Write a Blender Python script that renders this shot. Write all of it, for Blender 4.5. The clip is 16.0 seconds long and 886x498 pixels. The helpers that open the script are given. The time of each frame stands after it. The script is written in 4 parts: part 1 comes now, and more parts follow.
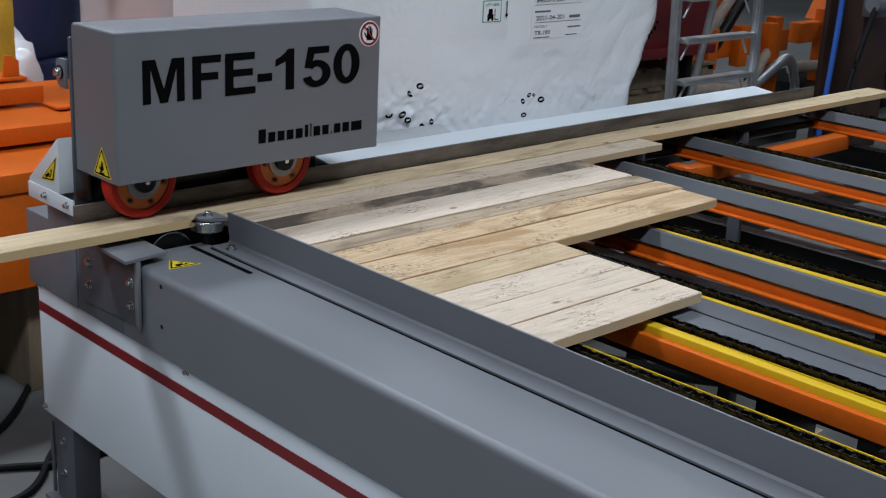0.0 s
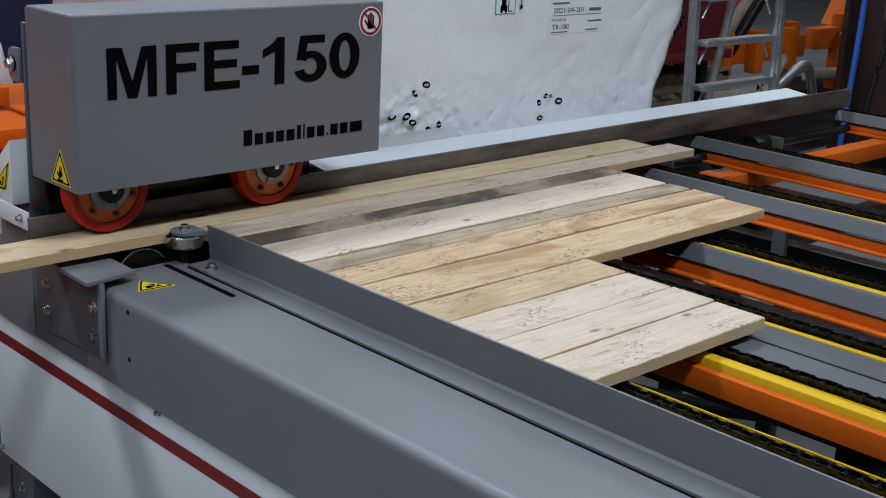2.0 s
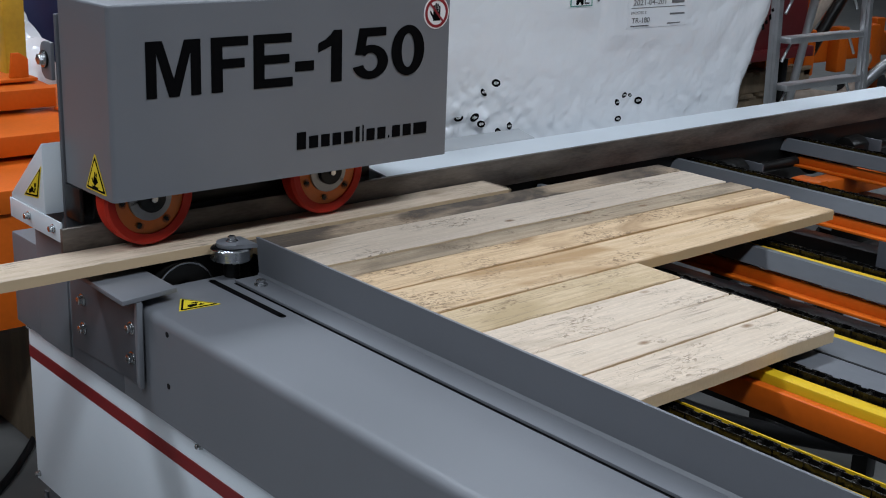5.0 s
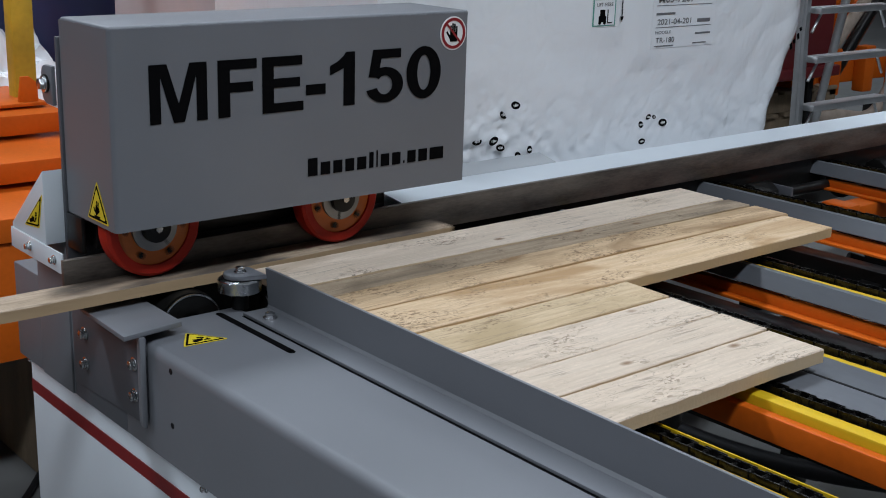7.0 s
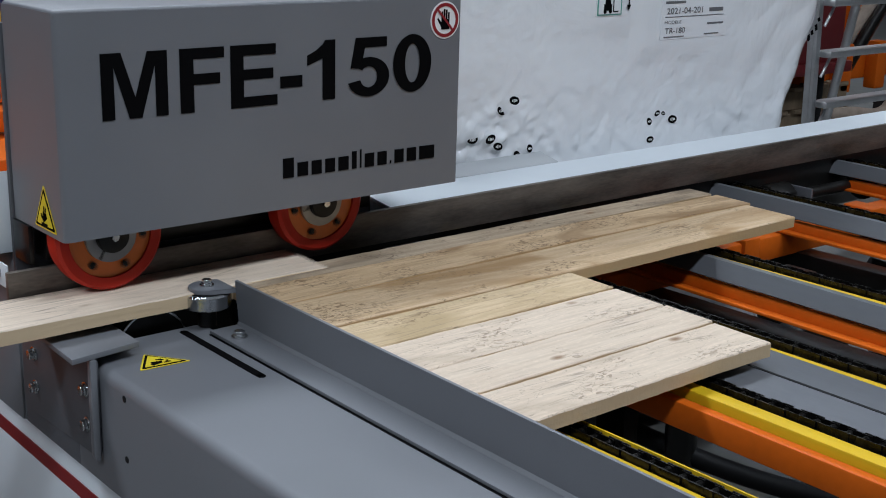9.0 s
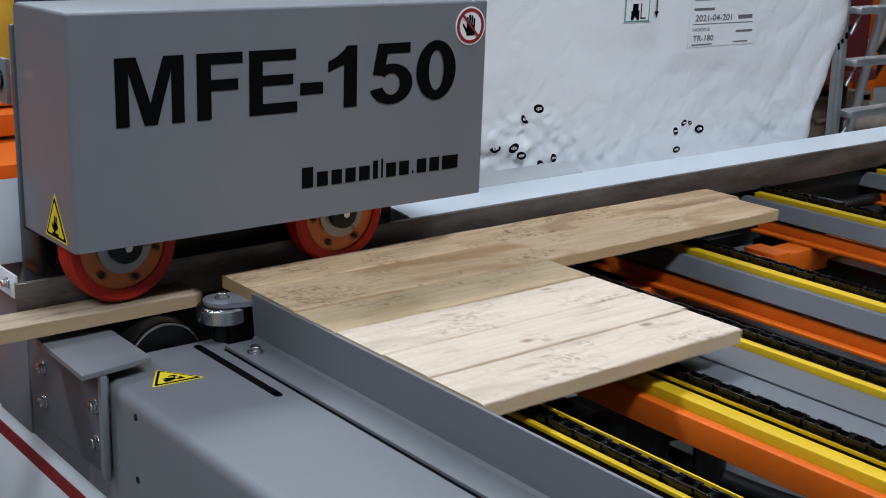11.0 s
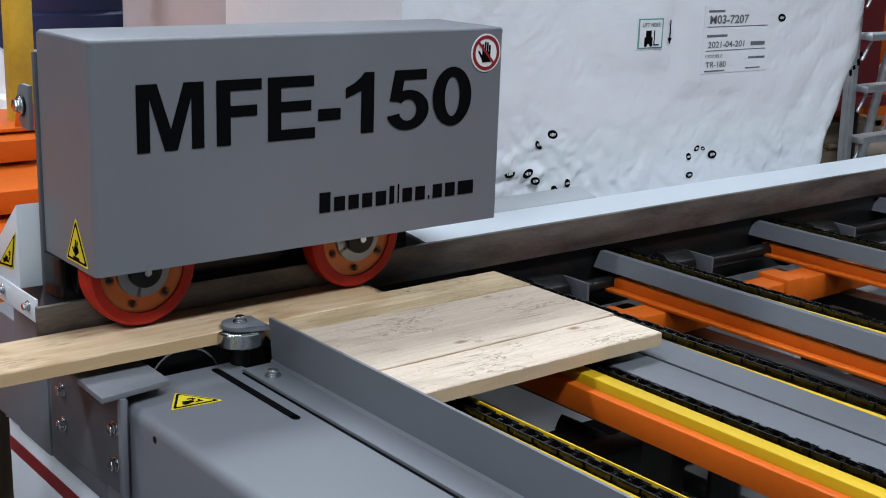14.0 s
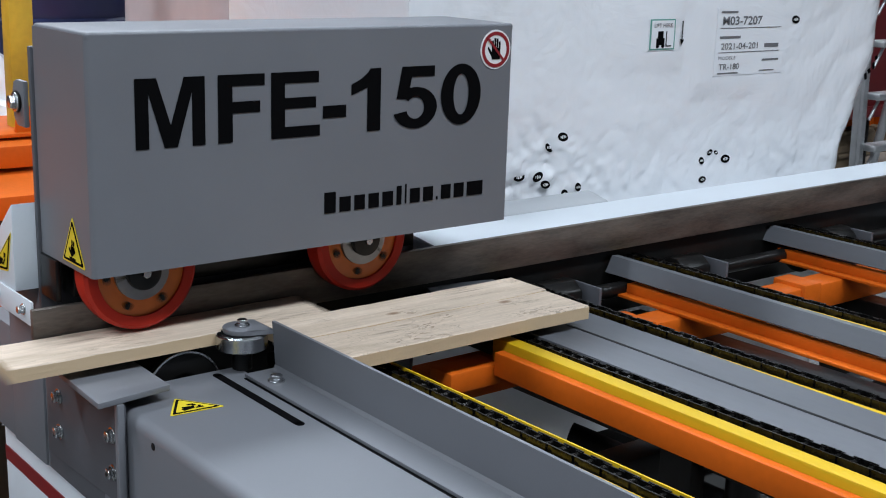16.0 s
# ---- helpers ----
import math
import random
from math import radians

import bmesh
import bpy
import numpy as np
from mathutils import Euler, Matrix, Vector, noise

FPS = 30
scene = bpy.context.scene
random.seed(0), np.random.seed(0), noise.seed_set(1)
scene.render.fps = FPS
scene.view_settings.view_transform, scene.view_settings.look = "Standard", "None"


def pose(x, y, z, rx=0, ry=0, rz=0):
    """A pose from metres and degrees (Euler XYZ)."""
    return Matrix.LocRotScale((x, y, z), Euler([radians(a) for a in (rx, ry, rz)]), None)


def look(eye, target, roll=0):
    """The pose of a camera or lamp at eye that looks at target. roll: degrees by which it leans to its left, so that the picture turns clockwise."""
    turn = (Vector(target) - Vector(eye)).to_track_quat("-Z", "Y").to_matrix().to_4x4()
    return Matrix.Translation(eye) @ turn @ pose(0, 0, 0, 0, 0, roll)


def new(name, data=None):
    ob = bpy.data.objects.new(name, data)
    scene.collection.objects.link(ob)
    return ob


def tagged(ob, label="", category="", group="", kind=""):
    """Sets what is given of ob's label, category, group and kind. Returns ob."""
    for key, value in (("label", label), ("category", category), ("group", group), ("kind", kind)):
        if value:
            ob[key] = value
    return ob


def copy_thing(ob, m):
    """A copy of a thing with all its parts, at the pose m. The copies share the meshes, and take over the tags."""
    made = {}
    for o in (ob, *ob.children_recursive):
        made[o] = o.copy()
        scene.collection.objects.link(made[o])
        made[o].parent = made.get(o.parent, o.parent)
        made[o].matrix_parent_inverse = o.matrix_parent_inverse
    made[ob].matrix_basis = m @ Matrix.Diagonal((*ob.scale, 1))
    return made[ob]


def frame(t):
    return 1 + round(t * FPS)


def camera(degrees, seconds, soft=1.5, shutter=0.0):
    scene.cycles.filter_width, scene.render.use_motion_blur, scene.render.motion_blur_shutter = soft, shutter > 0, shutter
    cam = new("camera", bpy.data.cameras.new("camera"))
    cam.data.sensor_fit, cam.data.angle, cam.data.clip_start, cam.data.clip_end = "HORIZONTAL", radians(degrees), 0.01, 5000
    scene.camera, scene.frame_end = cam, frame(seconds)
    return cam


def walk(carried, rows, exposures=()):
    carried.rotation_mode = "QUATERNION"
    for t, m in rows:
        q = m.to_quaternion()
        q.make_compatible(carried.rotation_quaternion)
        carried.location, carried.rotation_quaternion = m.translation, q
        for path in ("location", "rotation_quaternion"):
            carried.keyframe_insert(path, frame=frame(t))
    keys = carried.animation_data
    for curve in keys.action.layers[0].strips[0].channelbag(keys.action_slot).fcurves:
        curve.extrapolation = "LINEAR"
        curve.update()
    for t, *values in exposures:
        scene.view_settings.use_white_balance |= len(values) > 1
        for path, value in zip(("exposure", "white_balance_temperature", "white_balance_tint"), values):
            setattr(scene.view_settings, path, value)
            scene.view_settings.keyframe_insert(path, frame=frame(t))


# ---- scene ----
cam = camera(39, 16.0, soft=1.0, shutter=0.5)
PATH = [
    (0, look((-1.4157, -2.5752, 1.8065), (-0.0903, -1.2027, 1.2068), 2.83)),
    (0.5, look((-1.4129, -2.5106, 1.7497), (-0.0556, -1.1544, 1.1852), 2.93)),
    (1, look((-1.2888, -2.3708, 1.7041), (0.0640, -1.0106, 1.1386), 2.95)),
    (1.5, look((-1.2372, -2.3207, 1.6914), (0.1097, -0.9557, 1.1233), 2.80)),
    (2, look((-1.1654, -2.2596, 1.6836), (0.1694, -0.8857, 1.1084), 2.71)),
    (2.5, look((-1.1123, -2.2163, 1.6703), (0.2081, -0.8300, 1.0919), 2.48)),
    (3, look((-1.0631, -2.1730, 1.6573), (0.2453, -0.7763, 1.0767), 2.33)),
    (3.5, look((-1.0394, -2.1493, 1.6489), (0.2625, -0.7454, 1.0709), 2.15)),
    (4, look((-0.9790, -2.0705, 1.6240), (0.3138, -0.6600, 1.0417), 1.94)),
    (4.5, look((-0.9974, -2.0550, 1.6298), (0.2773, -0.6288, 1.0459), 2.04)),
    (7, look((-0.9201, -1.9752, 1.6180), (0.3208, -0.5049, 1.0715), 1.65)),
    (7.5, look((-0.8648, -1.9099, 1.5959), (0.3731, -0.4380, 1.0470), 1.68)),
    (8, look((-0.8190, -1.8590, 1.5610), (0.4280, -0.3892, 1.0274), 1.45)),
    (8.5, look((-0.7933, -1.8357, 1.5743), (0.4498, -0.3670, 1.0287), 1.69)),
    (9, look((-0.7532, -1.8070, 1.5704), (0.4858, -0.3355, 1.0228), 1.56)),
    (11.5, look((-0.7182, -1.7340, 1.5654), (0.5020, -0.2440, 1.0258), 2.02)),
    (12, look((-0.7276, -1.7426, 1.5644), (0.4901, -0.2455, 1.0391), 1.84)),
    (12.5, look((-0.7327, -1.7498, 1.5715), (0.4812, -0.2459, 1.0573), 1.90)),
    (13, look((-0.7329, -1.7477, 1.5693), (0.4799, -0.2395, 1.0647), 1.83)),
    (13.5, look((-0.7316, -1.7434, 1.5682), (0.4806, -0.2347, 1.0638), 1.84)),
    (14, look((-0.7365, -1.7434, 1.5697), (0.4802, -0.2385, 1.0649), 1.94)),
    (14.5, look((-0.7424, -1.7423, 1.5679), (0.4752, -0.2369, 1.0664), 2.08)),
    (15, look((-0.7488, -1.7440, 1.5707), (0.4725, -0.2415, 1.0696), 2.21)),
    (15.5, look((-0.7473, -1.7448, 1.5684), (0.4746, -0.2413, 1.0719), 2.18)),
    (16, look((-0.7032, -1.6933, 1.5290), (0.5105, -0.1779, 1.0488), 1.80)),
]
walk(cam, PATH, [(0.0, -0.60), (2.5, -0.60), (3.8, -0.67), (4.5, -0.58), (7.0, -0.62), (9.0, -0.52), (11.5, -0.28), (13.0, -0.24), (16.0, -0.02)])

# ---- light: a closed factory hall lit by unseen area lamps, added overhead ----
world = bpy.data.worlds.new("hall_air")
scene.world = world
world.use_nodes = True
world.node_tree.nodes["Background"].inputs[0].default_value = (0.80, 0.86, 0.95, 1)
world.node_tree.nodes["Background"].inputs[1].default_value = 0.25


def lamp(name, eye, target, sx, sy, watts, colour=(0.79, 0.885, 1.0)):
    data = bpy.data.lights.new(name, "AREA")
    data.shape, data.size, data.size_y, data.energy, data.color = "RECTANGLE", sx, sy, watts, colour
    ob = new(name, data)
    ob.matrix_world = look(eye, target)
    return ob


# ---- materials ----
def mat(name, colour, rough=0.5, metal=0.0, var=0.08, scale=6.0, fine=60.0, bump=0.0, stretch=(1, 1, 1), tint=None, coat=0.0, spec=0.5):
    m = bpy.data.materials.new(name)
    m.use_nodes = True
    nt = m.node_tree
    b = nt.nodes["Principled BSDF"]
    b.inputs["Roughness"].default_value = rough
    b.inputs["Metallic"].default_value = metal
    b.inputs["Coat Weight"].default_value = coat
    b.inputs["Specular IOR Level"].default_value = spec
    tc = nt.nodes.new("ShaderNodeTexCoord")
    mp = nt.nodes.new("ShaderNodeMapping")
    mp.inputs["Scale"].default_value = stretch
    nt.links.new(tc.outputs["Object"], mp.inputs["Vector"])
    n1 = nt.nodes.new("ShaderNodeTexNoise")
    n1.inputs["Scale"].default_value = scale
    n1.inputs["Detail"].default_value = 4
    n2 = nt.nodes.new("ShaderNodeTexNoise")
    n2.inputs["Scale"].default_value = fine
    n2.inputs["Detail"].default_value = 6
    for n in (n1, n2):
        nt.links.new(mp.outputs[0], n.inputs["Vector"])
    mix = nt.nodes.new("ShaderNodeMix")
    mix.data_type = "RGBA"
    dark = tint or tuple(c * (1 - 2.2 * var) for c in colour)
    light = tuple(min(1, c * (1 + var)) for c in colour)
    mix.inputs[6].default_value = (*dark, 1)
    mix.inputs[7].default_value = (*light, 1)
    add = nt.nodes.new("ShaderNodeMath")
    add.operation = "MULTIPLY_ADD"
    add.inputs[1].default_value = 0.45
    nt.links.new(n2.outputs[0], add.inputs[0])
    ramp = nt.nodes.new("ShaderNodeMapRange")
    ramp.inputs[1].default_value, ramp.inputs[2].default_value = 0.3, 0.7
    ramp.inputs[3].default_value, ramp.inputs[4].default_value = 0.0, 0.6
    nt.links.new(n1.outputs[0], ramp.inputs[0])
    nt.links.new(ramp.outputs[0], add.inputs[2])
    nt.links.new(add.outputs[0], mix.inputs[0])
    nt.links.new(mix.outputs[2], b.inputs["Base Color"])
    rr = nt.nodes.new("ShaderNodeMapRange")
    rr.inputs[3].default_value, rr.inputs[4].default_value = max(0.02, rough - 0.08), min(1, rough + 0.1)
    nt.links.new(n1.outputs[0], rr.inputs[0])
    nt.links.new(rr.outputs[0], b.inputs["Roughness"])
    if bump:
        bp = nt.nodes.new("ShaderNodeBump")
        bp.inputs["Strength"].default_value = bump
        bp.inputs["Distance"].default_value = 0.002
        nt.links.new(n2.outputs[0], bp.inputs["Height"])
        nt.links.new(bp.outputs[0], b.inputs["Normal"])
    return m


GREY = mat("grey_powder_coat", (0.165, 0.17, 0.185), 0.42, 0.0, 0.04, 5, 400, 0.08)
GREYD = mat("grey_steel_plate", (0.10, 0.103, 0.115), 0.5, 0.1, 0.06, 8, 120, 0.05)
WHITE = mat("white_powder_coat", (0.71, 0.76, 0.80), 0.35, 0.0, 0.03, 4, 300, 0.05)
RED = mat("red_stripe_vinyl", (0.22, 0.012, 0.014), 0.4)
ORANGE = mat("orange_gloss_paint", (0.64, 0.120, 0.008), 0.48, 0.0, 0.12, 5, 80, 0.10, spec=0.2)
YELLOW = mat("yellow_wear_strip", (0.62, 0.40, 0.012), 0.5, 0.0, 0.10, 8, 60, 0.06, stretch=(1, 0.15, 1), spec=0.25)
STEEL = mat("raw_mill_steel", (0.185, 0.155, 0.130), 0.46, 0.45, 0.25, 6, 55, 0.25, stretch=(1.0, 1, 4.5), tint=(0.022, 0.018, 0.016))
TURNED = mat("turned_grey_steel", (0.30, 0.30, 0.305), 0.36, 0.9, 0.12, 30, 160, 0.05)
CHROME = mat("zinc_plated_steel", (0.62, 0.63, 0.64), 0.24, 1.0, 0.10, 40, 200)
BLACK = mat("oily_black_steel", (0.009, 0.0085, 0.008), 0.32, 0.1, 0.2, 20, 90, 0.1, spec=0.3)
CHAINM = mat("oiled_chain_steel", (0.045, 0.042, 0.040), 0.26, 0.9, 0.3, 60, 200, 0.1, tint=(0.006, 0.006, 0.006))
DARK = mat("black_rubber", (0.009, 0.009, 0.010), 0.6, 0.0, 0.15, 10, 80, 0.05, spec=0.2)
INK = mat("black_vinyl_letter", (0.004, 0.004, 0.0045), 0.6, spec=0.02)
SIGNY = mat("yellow_sign_vinyl", (0.80, 0.62, 0.03), 0.4, var=0.03)
SIGNR = mat("red_sign_ink", (0.27, 0.018, 0.024), 0.4)
SIGNW = mat("white_sign_vinyl", (0.80, 0.80, 0.80), 0.4, var=0.02)
URETH = mat("red_urethane", (0.46, 0.022, 0.010), 0.5, 0.0, 0.12, 12, 90, 0.05, spec=0.25)
# Darker copy of the grey coat, toned down where the deck faces the lamps.
DECKG = mat("toned_down_deck_grey", (0.115, 0.12, 0.132), 0.5, 0.0, 0.10, 6, 90, 0.08, stretch=(1, 0.3, 1), spec=0.35)
HUBO = mat("orange_hub_paint", (0.68, 0.16, 0.02), 0.38, 0.0, 0.15, 14, 70, 0.04)
CONC = mat("worn_concrete", (0.16, 0.16, 0.155), 0.62, 0.0, 0.22, 0.5, 9, 0.25)
PALEG = mat("pale_grey_paint", (0.50, 0.52, 0.54), 0.4, 0.0, 0.04, 4, 200, 0.05)
ALU = mat("dull_aluminium", (0.55, 0.56, 0.57), 0.38, 0.85, 0.1, 10, 90, 0.05)
MAROON = mat("dark_red_paint", (0.16, 0.012, 0.014), 0.5, 0.0, 0.15, 2, 40, 0.05)
RUST = mat("brown_painted_steel", (0.065, 0.032, 0.025), 0.6, 0.1, 0.25, 5, 40, 0.1)
BLUE = mat("navy_plastic", (0.02, 0.03, 0.10), 0.4, 0.0, 0.1, 3, 40)
BLUEC = mat("bright_blue_plastic", (0.02, 0.10, 0.42), 0.4)
HOSE = mat("cream_fabric_hose", (0.38, 0.30, 0.24), 0.7, 0.0, 0.15, 20, 90, 0.1)
YPAINT = mat("worn_yellow_paint", (0.62, 0.42, 0.03), 0.5, 0.0, 0.2, 6, 50, 0.08)
LUMBER = mat("grey_brown_rough_lumber", (0.26, 0.19, 0.12), 0.8, 0.0, 0.25, 3, 60, 0.3, stretch=(4, 4, 0.6))
WALLM = mat("painted_hall_wall", (0.30, 0.31, 0.32), 0.7, 0.0, 0.1, 0.6, 20, 0.05)
CEILM = mat("hall_ceiling_deck", (0.45, 0.46, 0.47), 0.7, 0.0, 0.1, 0.6, 20, 0.05)
PRINT = mat("grey_label_print", (0.16, 0.16, 0.17), 0.5)
PRINTG = mat("green_label_print", (0.12, 0.36, 0.30), 0.5)


def film_material():
    m = mat("white_shrink_film", (0.86, 0.875, 0.90), 0.20, 0.0, 0.03, 2.5, 14, 0.0, coat=0.6)
    nt = m.node_tree
    b = nt.nodes["Principled BSDF"]
    tc = nt.nodes["Texture Coordinate"]
    n = nt.nodes.new("ShaderNodeTexNoise")
    n.inputs["Scale"].default_value = 3.2
    n.inputs["Detail"].default_value = 5
    n.inputs["Distortion"].default_value = 1.6
    v = nt.nodes.new("ShaderNodeTexVoronoi")
    v.feature = "DISTANCE_TO_EDGE"
    v.inputs["Scale"].default_value = 5
    mx = nt.nodes.new("ShaderNodeMath")
    mx.operation = "MULTIPLY_ADD"
    mx.inputs[1].default_value = 0.7
    nt.links.new(tc.outputs["Object"], n.inputs["Vector"])
    nt.links.new(n.outputs[1], v.inputs["Vector"])
    nt.links.new(v.outputs[0], mx.inputs[0])
    nt.links.new(n.outputs[0], mx.inputs[2])
    bp = nt.nodes.new("ShaderNodeBump")
    bp.inputs["Strength"].default_value = 0.10
    bp.inputs["Distance"].default_value = 0.02
    nt.links.new(mx.outputs[0], bp.inputs["Height"])
    nt.links.new(bp.outputs[0], b.inputs["Normal"])
    nt.links.new(bp.outputs[0], b.inputs["Coat Normal"])
    return m


FILM = film_material()


def wood_material(name, base, streak, stain, stain_amount, seed, mark_from=0.56, fuzz=0.45):
    """Rough-sawn board: long grain along x, saw marks across it, knots and stains."""
    m = bpy.data.materials.new(name)
    m.use_nodes = True
    nt = m.node_tree
    L, N = nt.links.new, nt.nodes.new
    b = nt.nodes["Principled BSDF"]
    b.inputs["Roughness"].default_value = 0.78
    tc = N("ShaderNodeTexCoord")
    off = N("ShaderNodeMapping")
    off.inputs["Location"].default_value = (seed * 3.7, seed * 1.3, seed * 0.7)
    L(tc.outputs["Object"], off.inputs["Vector"])

    def noise_at(scale, stretch, detail=5, dist=0.0):
        mp = N("ShaderNodeMapping")
        mp.inputs["Scale"].default_value = stretch
        L(off.outputs[0], mp.inputs["Vector"])
        n = N("ShaderNodeTexNoise")
        n.inputs["Scale"].default_value, n.inputs["Detail"].default_value, n.inputs["Distortion"].default_value = scale, detail, dist
        L(mp.outputs[0], n.inputs["Vector"])
        return n.outputs[0]

    def ramp(src, lo, hi):
        r = N("ShaderNodeMapRange")
        r.inputs[1].default_value, r.inputs[2].default_value = lo, hi
        L(src, r.inputs[0])
        return r.outputs[0]

    def mixed(fac, a, bb):
        x = N("ShaderNodeMix")
        x.data_type = "RGBA"
        L(fac, x.inputs[0])
        for k, val in ((6, a), (7, bb)):
            if isinstance(val, tuple):
                x.inputs[k].default_value = (*val, 1)
            else:
                L(val, x.inputs[k])
        return x.outputs[2]

    grain = noise_at(14, (0.35, 6, 3), 6, 0.6)
    col = mixed(ramp(grain, 0.38, 0.66), streak, base)
    fg = N("ShaderNodeMath")
    fg.operation = "MULTIPLY"
    fg.inputs[1].default_value = 0.20
    L(ramp(noise_at(55, (0.22, 3.2, 2), 6), 0.56, 0.36), fg.inputs[0])
    col = mixed(fg.outputs[0], col, tuple(c * 0.62 for c in streak))
    fz = N("ShaderNodeMath")
    fz.operation = "MULTIPLY"
    fz.inputs[1].default_value = 0.4
    L(ramp(noise_at(160, (0.6, 1.4, 1), 3), 0.55, 0.75), fz.inputs[0])
    col = mixed(fz.outputs[0], col, tuple(min(0.9, c * 1.25) for c in base))
    big = noise_at(3.0, (1.0, 2.2, 1), 7, 1.0)
    col = mixed(ramp(big, 0.64 - 0.40 * stain_amount, 0.75 - 0.36 * stain_amount), col, stain)
    marks = noise_at(110, (0.75, 1.5, 1), 5, 0.9)
    patch = noise_at(6.5, (1, 1.7, 1), 4, 0.4)
    mul = N("ShaderNodeMath")
    mul.operation = "MULTIPLY"
    L(ramp(marks, 0.53, 0.60), mul.inputs[0])
    L(ramp(patch, mark_from + 0.015, mark_from + 0.105), mul.inputs[1])
    soft = N("ShaderNodeMath")
    soft.operation = "MULTIPLY"
    soft.inputs[1].default_value = 0.80
    L(mul.outputs[0], soft.inputs[0])
    col = mixed(soft.outputs[0], col, (streak[0] * 0.32, streak[1] * 0.27, streak[2] * 0.22))
    for sc, st, wide, away in ((3.2, (0.5, 9, 1), 0.012, 0.0), (7.0, (0.35, 7, 1), 0.009, 5.0), (9.0, (1.6, 3.2, 1), 0.007, 2.0)):
        cr = noise_at(sc, st, 3, 0.8)
        sub = N("ShaderNodeMath")
        sub.operation = "SUBTRACT"
        sub.inputs[1].default_value = 0.47
        L(cr, sub.inputs[0])
        ab = N("ShaderNodeMath")
        ab.operation = "ABSOLUTE"
        L(sub.outputs[0], ab.inputs[0])
        gate = N("ShaderNodeMath")
        gate.operation = "MULTIPLY"
        L(ramp(ab.outputs[0], wide, wide * 0.3), gate.inputs[0])
        L(ramp(noise_at(3.5 + 0.3 * away, (1.2, 1.2, 1), 2), 0.49, 0.62), gate.inputs[1])
        col = mixed(gate.outputs[0], col, tuple(q * 0.54 for q in streak))
    vor = N("ShaderNodeTexVoronoi")
    vor.inputs["Scale"].default_value = 4.5
    mpv = N("ShaderNodeMapping")
    mpv.inputs["Scale"].default_value = (0.9, 1.7, 1)
    L(off.outputs[0], mpv.inputs["Vector"])
    L(mpv.outputs[0], vor.inputs["Vector"])
    col = mixed(ramp(vor.outputs[0], 0.085, 0.045), col, (0.20, 0.105, 0.045))
    # sawn edges are browner than the weathered faces
    sep = N("ShaderNodeSeparateXYZ")
    L(tc.outputs["Normal"], sep.inputs[0])
    col = mixed(ramp(sep.outputs[2], 0.45, 0.15), col, (base[0] * 0.86, base[1] * 0.78, base[2] * 0.62))
    L(col, b.inputs["Base Color"])
    saw = noise_at(70, (1.6, 0.25, 1), 3)
    bp = N("ShaderNodeBump")
    bp.inputs["Strength"].default_value = fuzz
    bp.inputs["Distance"].default_value = 0.003
    hh = N("ShaderNodeMath")
    hh.operation = "MULTIPLY_ADD"
    hh.inputs[1].default_value = 0.6
    L(saw, hh.inputs[0])
    L(grain, hh.inputs[2])
    L(hh.outputs[0], bp.inputs["Height"])
    L(bp.outputs[0], b.inputs["Normal"])
    return m


# ---- mesh helpers ----
def box(bm, x0, x1, y0, y1, z0, z1, b=0.0, seg=2):
    m = Matrix.Translation(((x0 + x1) / 2, (y0 + y1) / 2, (z0 + z1) / 2)) @ Matrix.Diagonal((x1 - x0, y1 - y0, z1 - z0, 1))
    vs = bmesh.ops.create_cube(bm, size=1, matrix=m)["verts"]
    if b:
        es = list({e for v in vs for e in v.link_edges})
        bmesh.ops.bevel(bm, geom=es, offset=b, segments=seg, affect="EDGES", profile=0.5)


TURN = {"x": pose(0, 0, 0, 0, 90, 0), "y": pose(0, 0, 0, 90, 0, 0), "z": Matrix.Identity(4)}


def cyl(bm, c, axis, r, h, seg=24, r2=None, b=0.0):
    """A round bar with its middle at c."""
    m = Matrix.Translation(c) @ TURN[axis]
    vs = bmesh.ops.create_cone(bm, cap_ends=True, segments=seg, radius1=r, radius2=r if r2 is None else r2, depth=h, matrix=m)["verts"]
    if b:
        es = [e for e in {e for v in vs for e in v.link_edges} if len(e.link_faces) == 2 and max(len(f.verts) for f in e.link_faces) > 4]
        bmesh.ops.bevel(bm, geom=es, offset=b, segments=2, affect="EDGES", profile=0.5)


def ring(bm, c, axis, r0, r1, h, seg=48):
    """A flat ring of height h along the axis, outer radius r1 and inner r0."""
    m = Matrix.Translation(c) @ TURN[axis]
    loops = []
    for r, z in ((r0, -h / 2), (r1, -h / 2), (r1, h / 2), (r0, h / 2)):
        loops.append([bm.verts.new(m @ Vector((r * math.cos(2 * math.pi * k / seg), r * math.sin(2 * math.pi * k / seg), z))) for k in range(seg)])
    for a in range(4):
        p, q = loops[a], loops[(a + 1) % 4]
        for k in range(seg):
            bm.faces.new((p[k], p[(k + 1) % seg], q[(k + 1) % seg], q[k]))


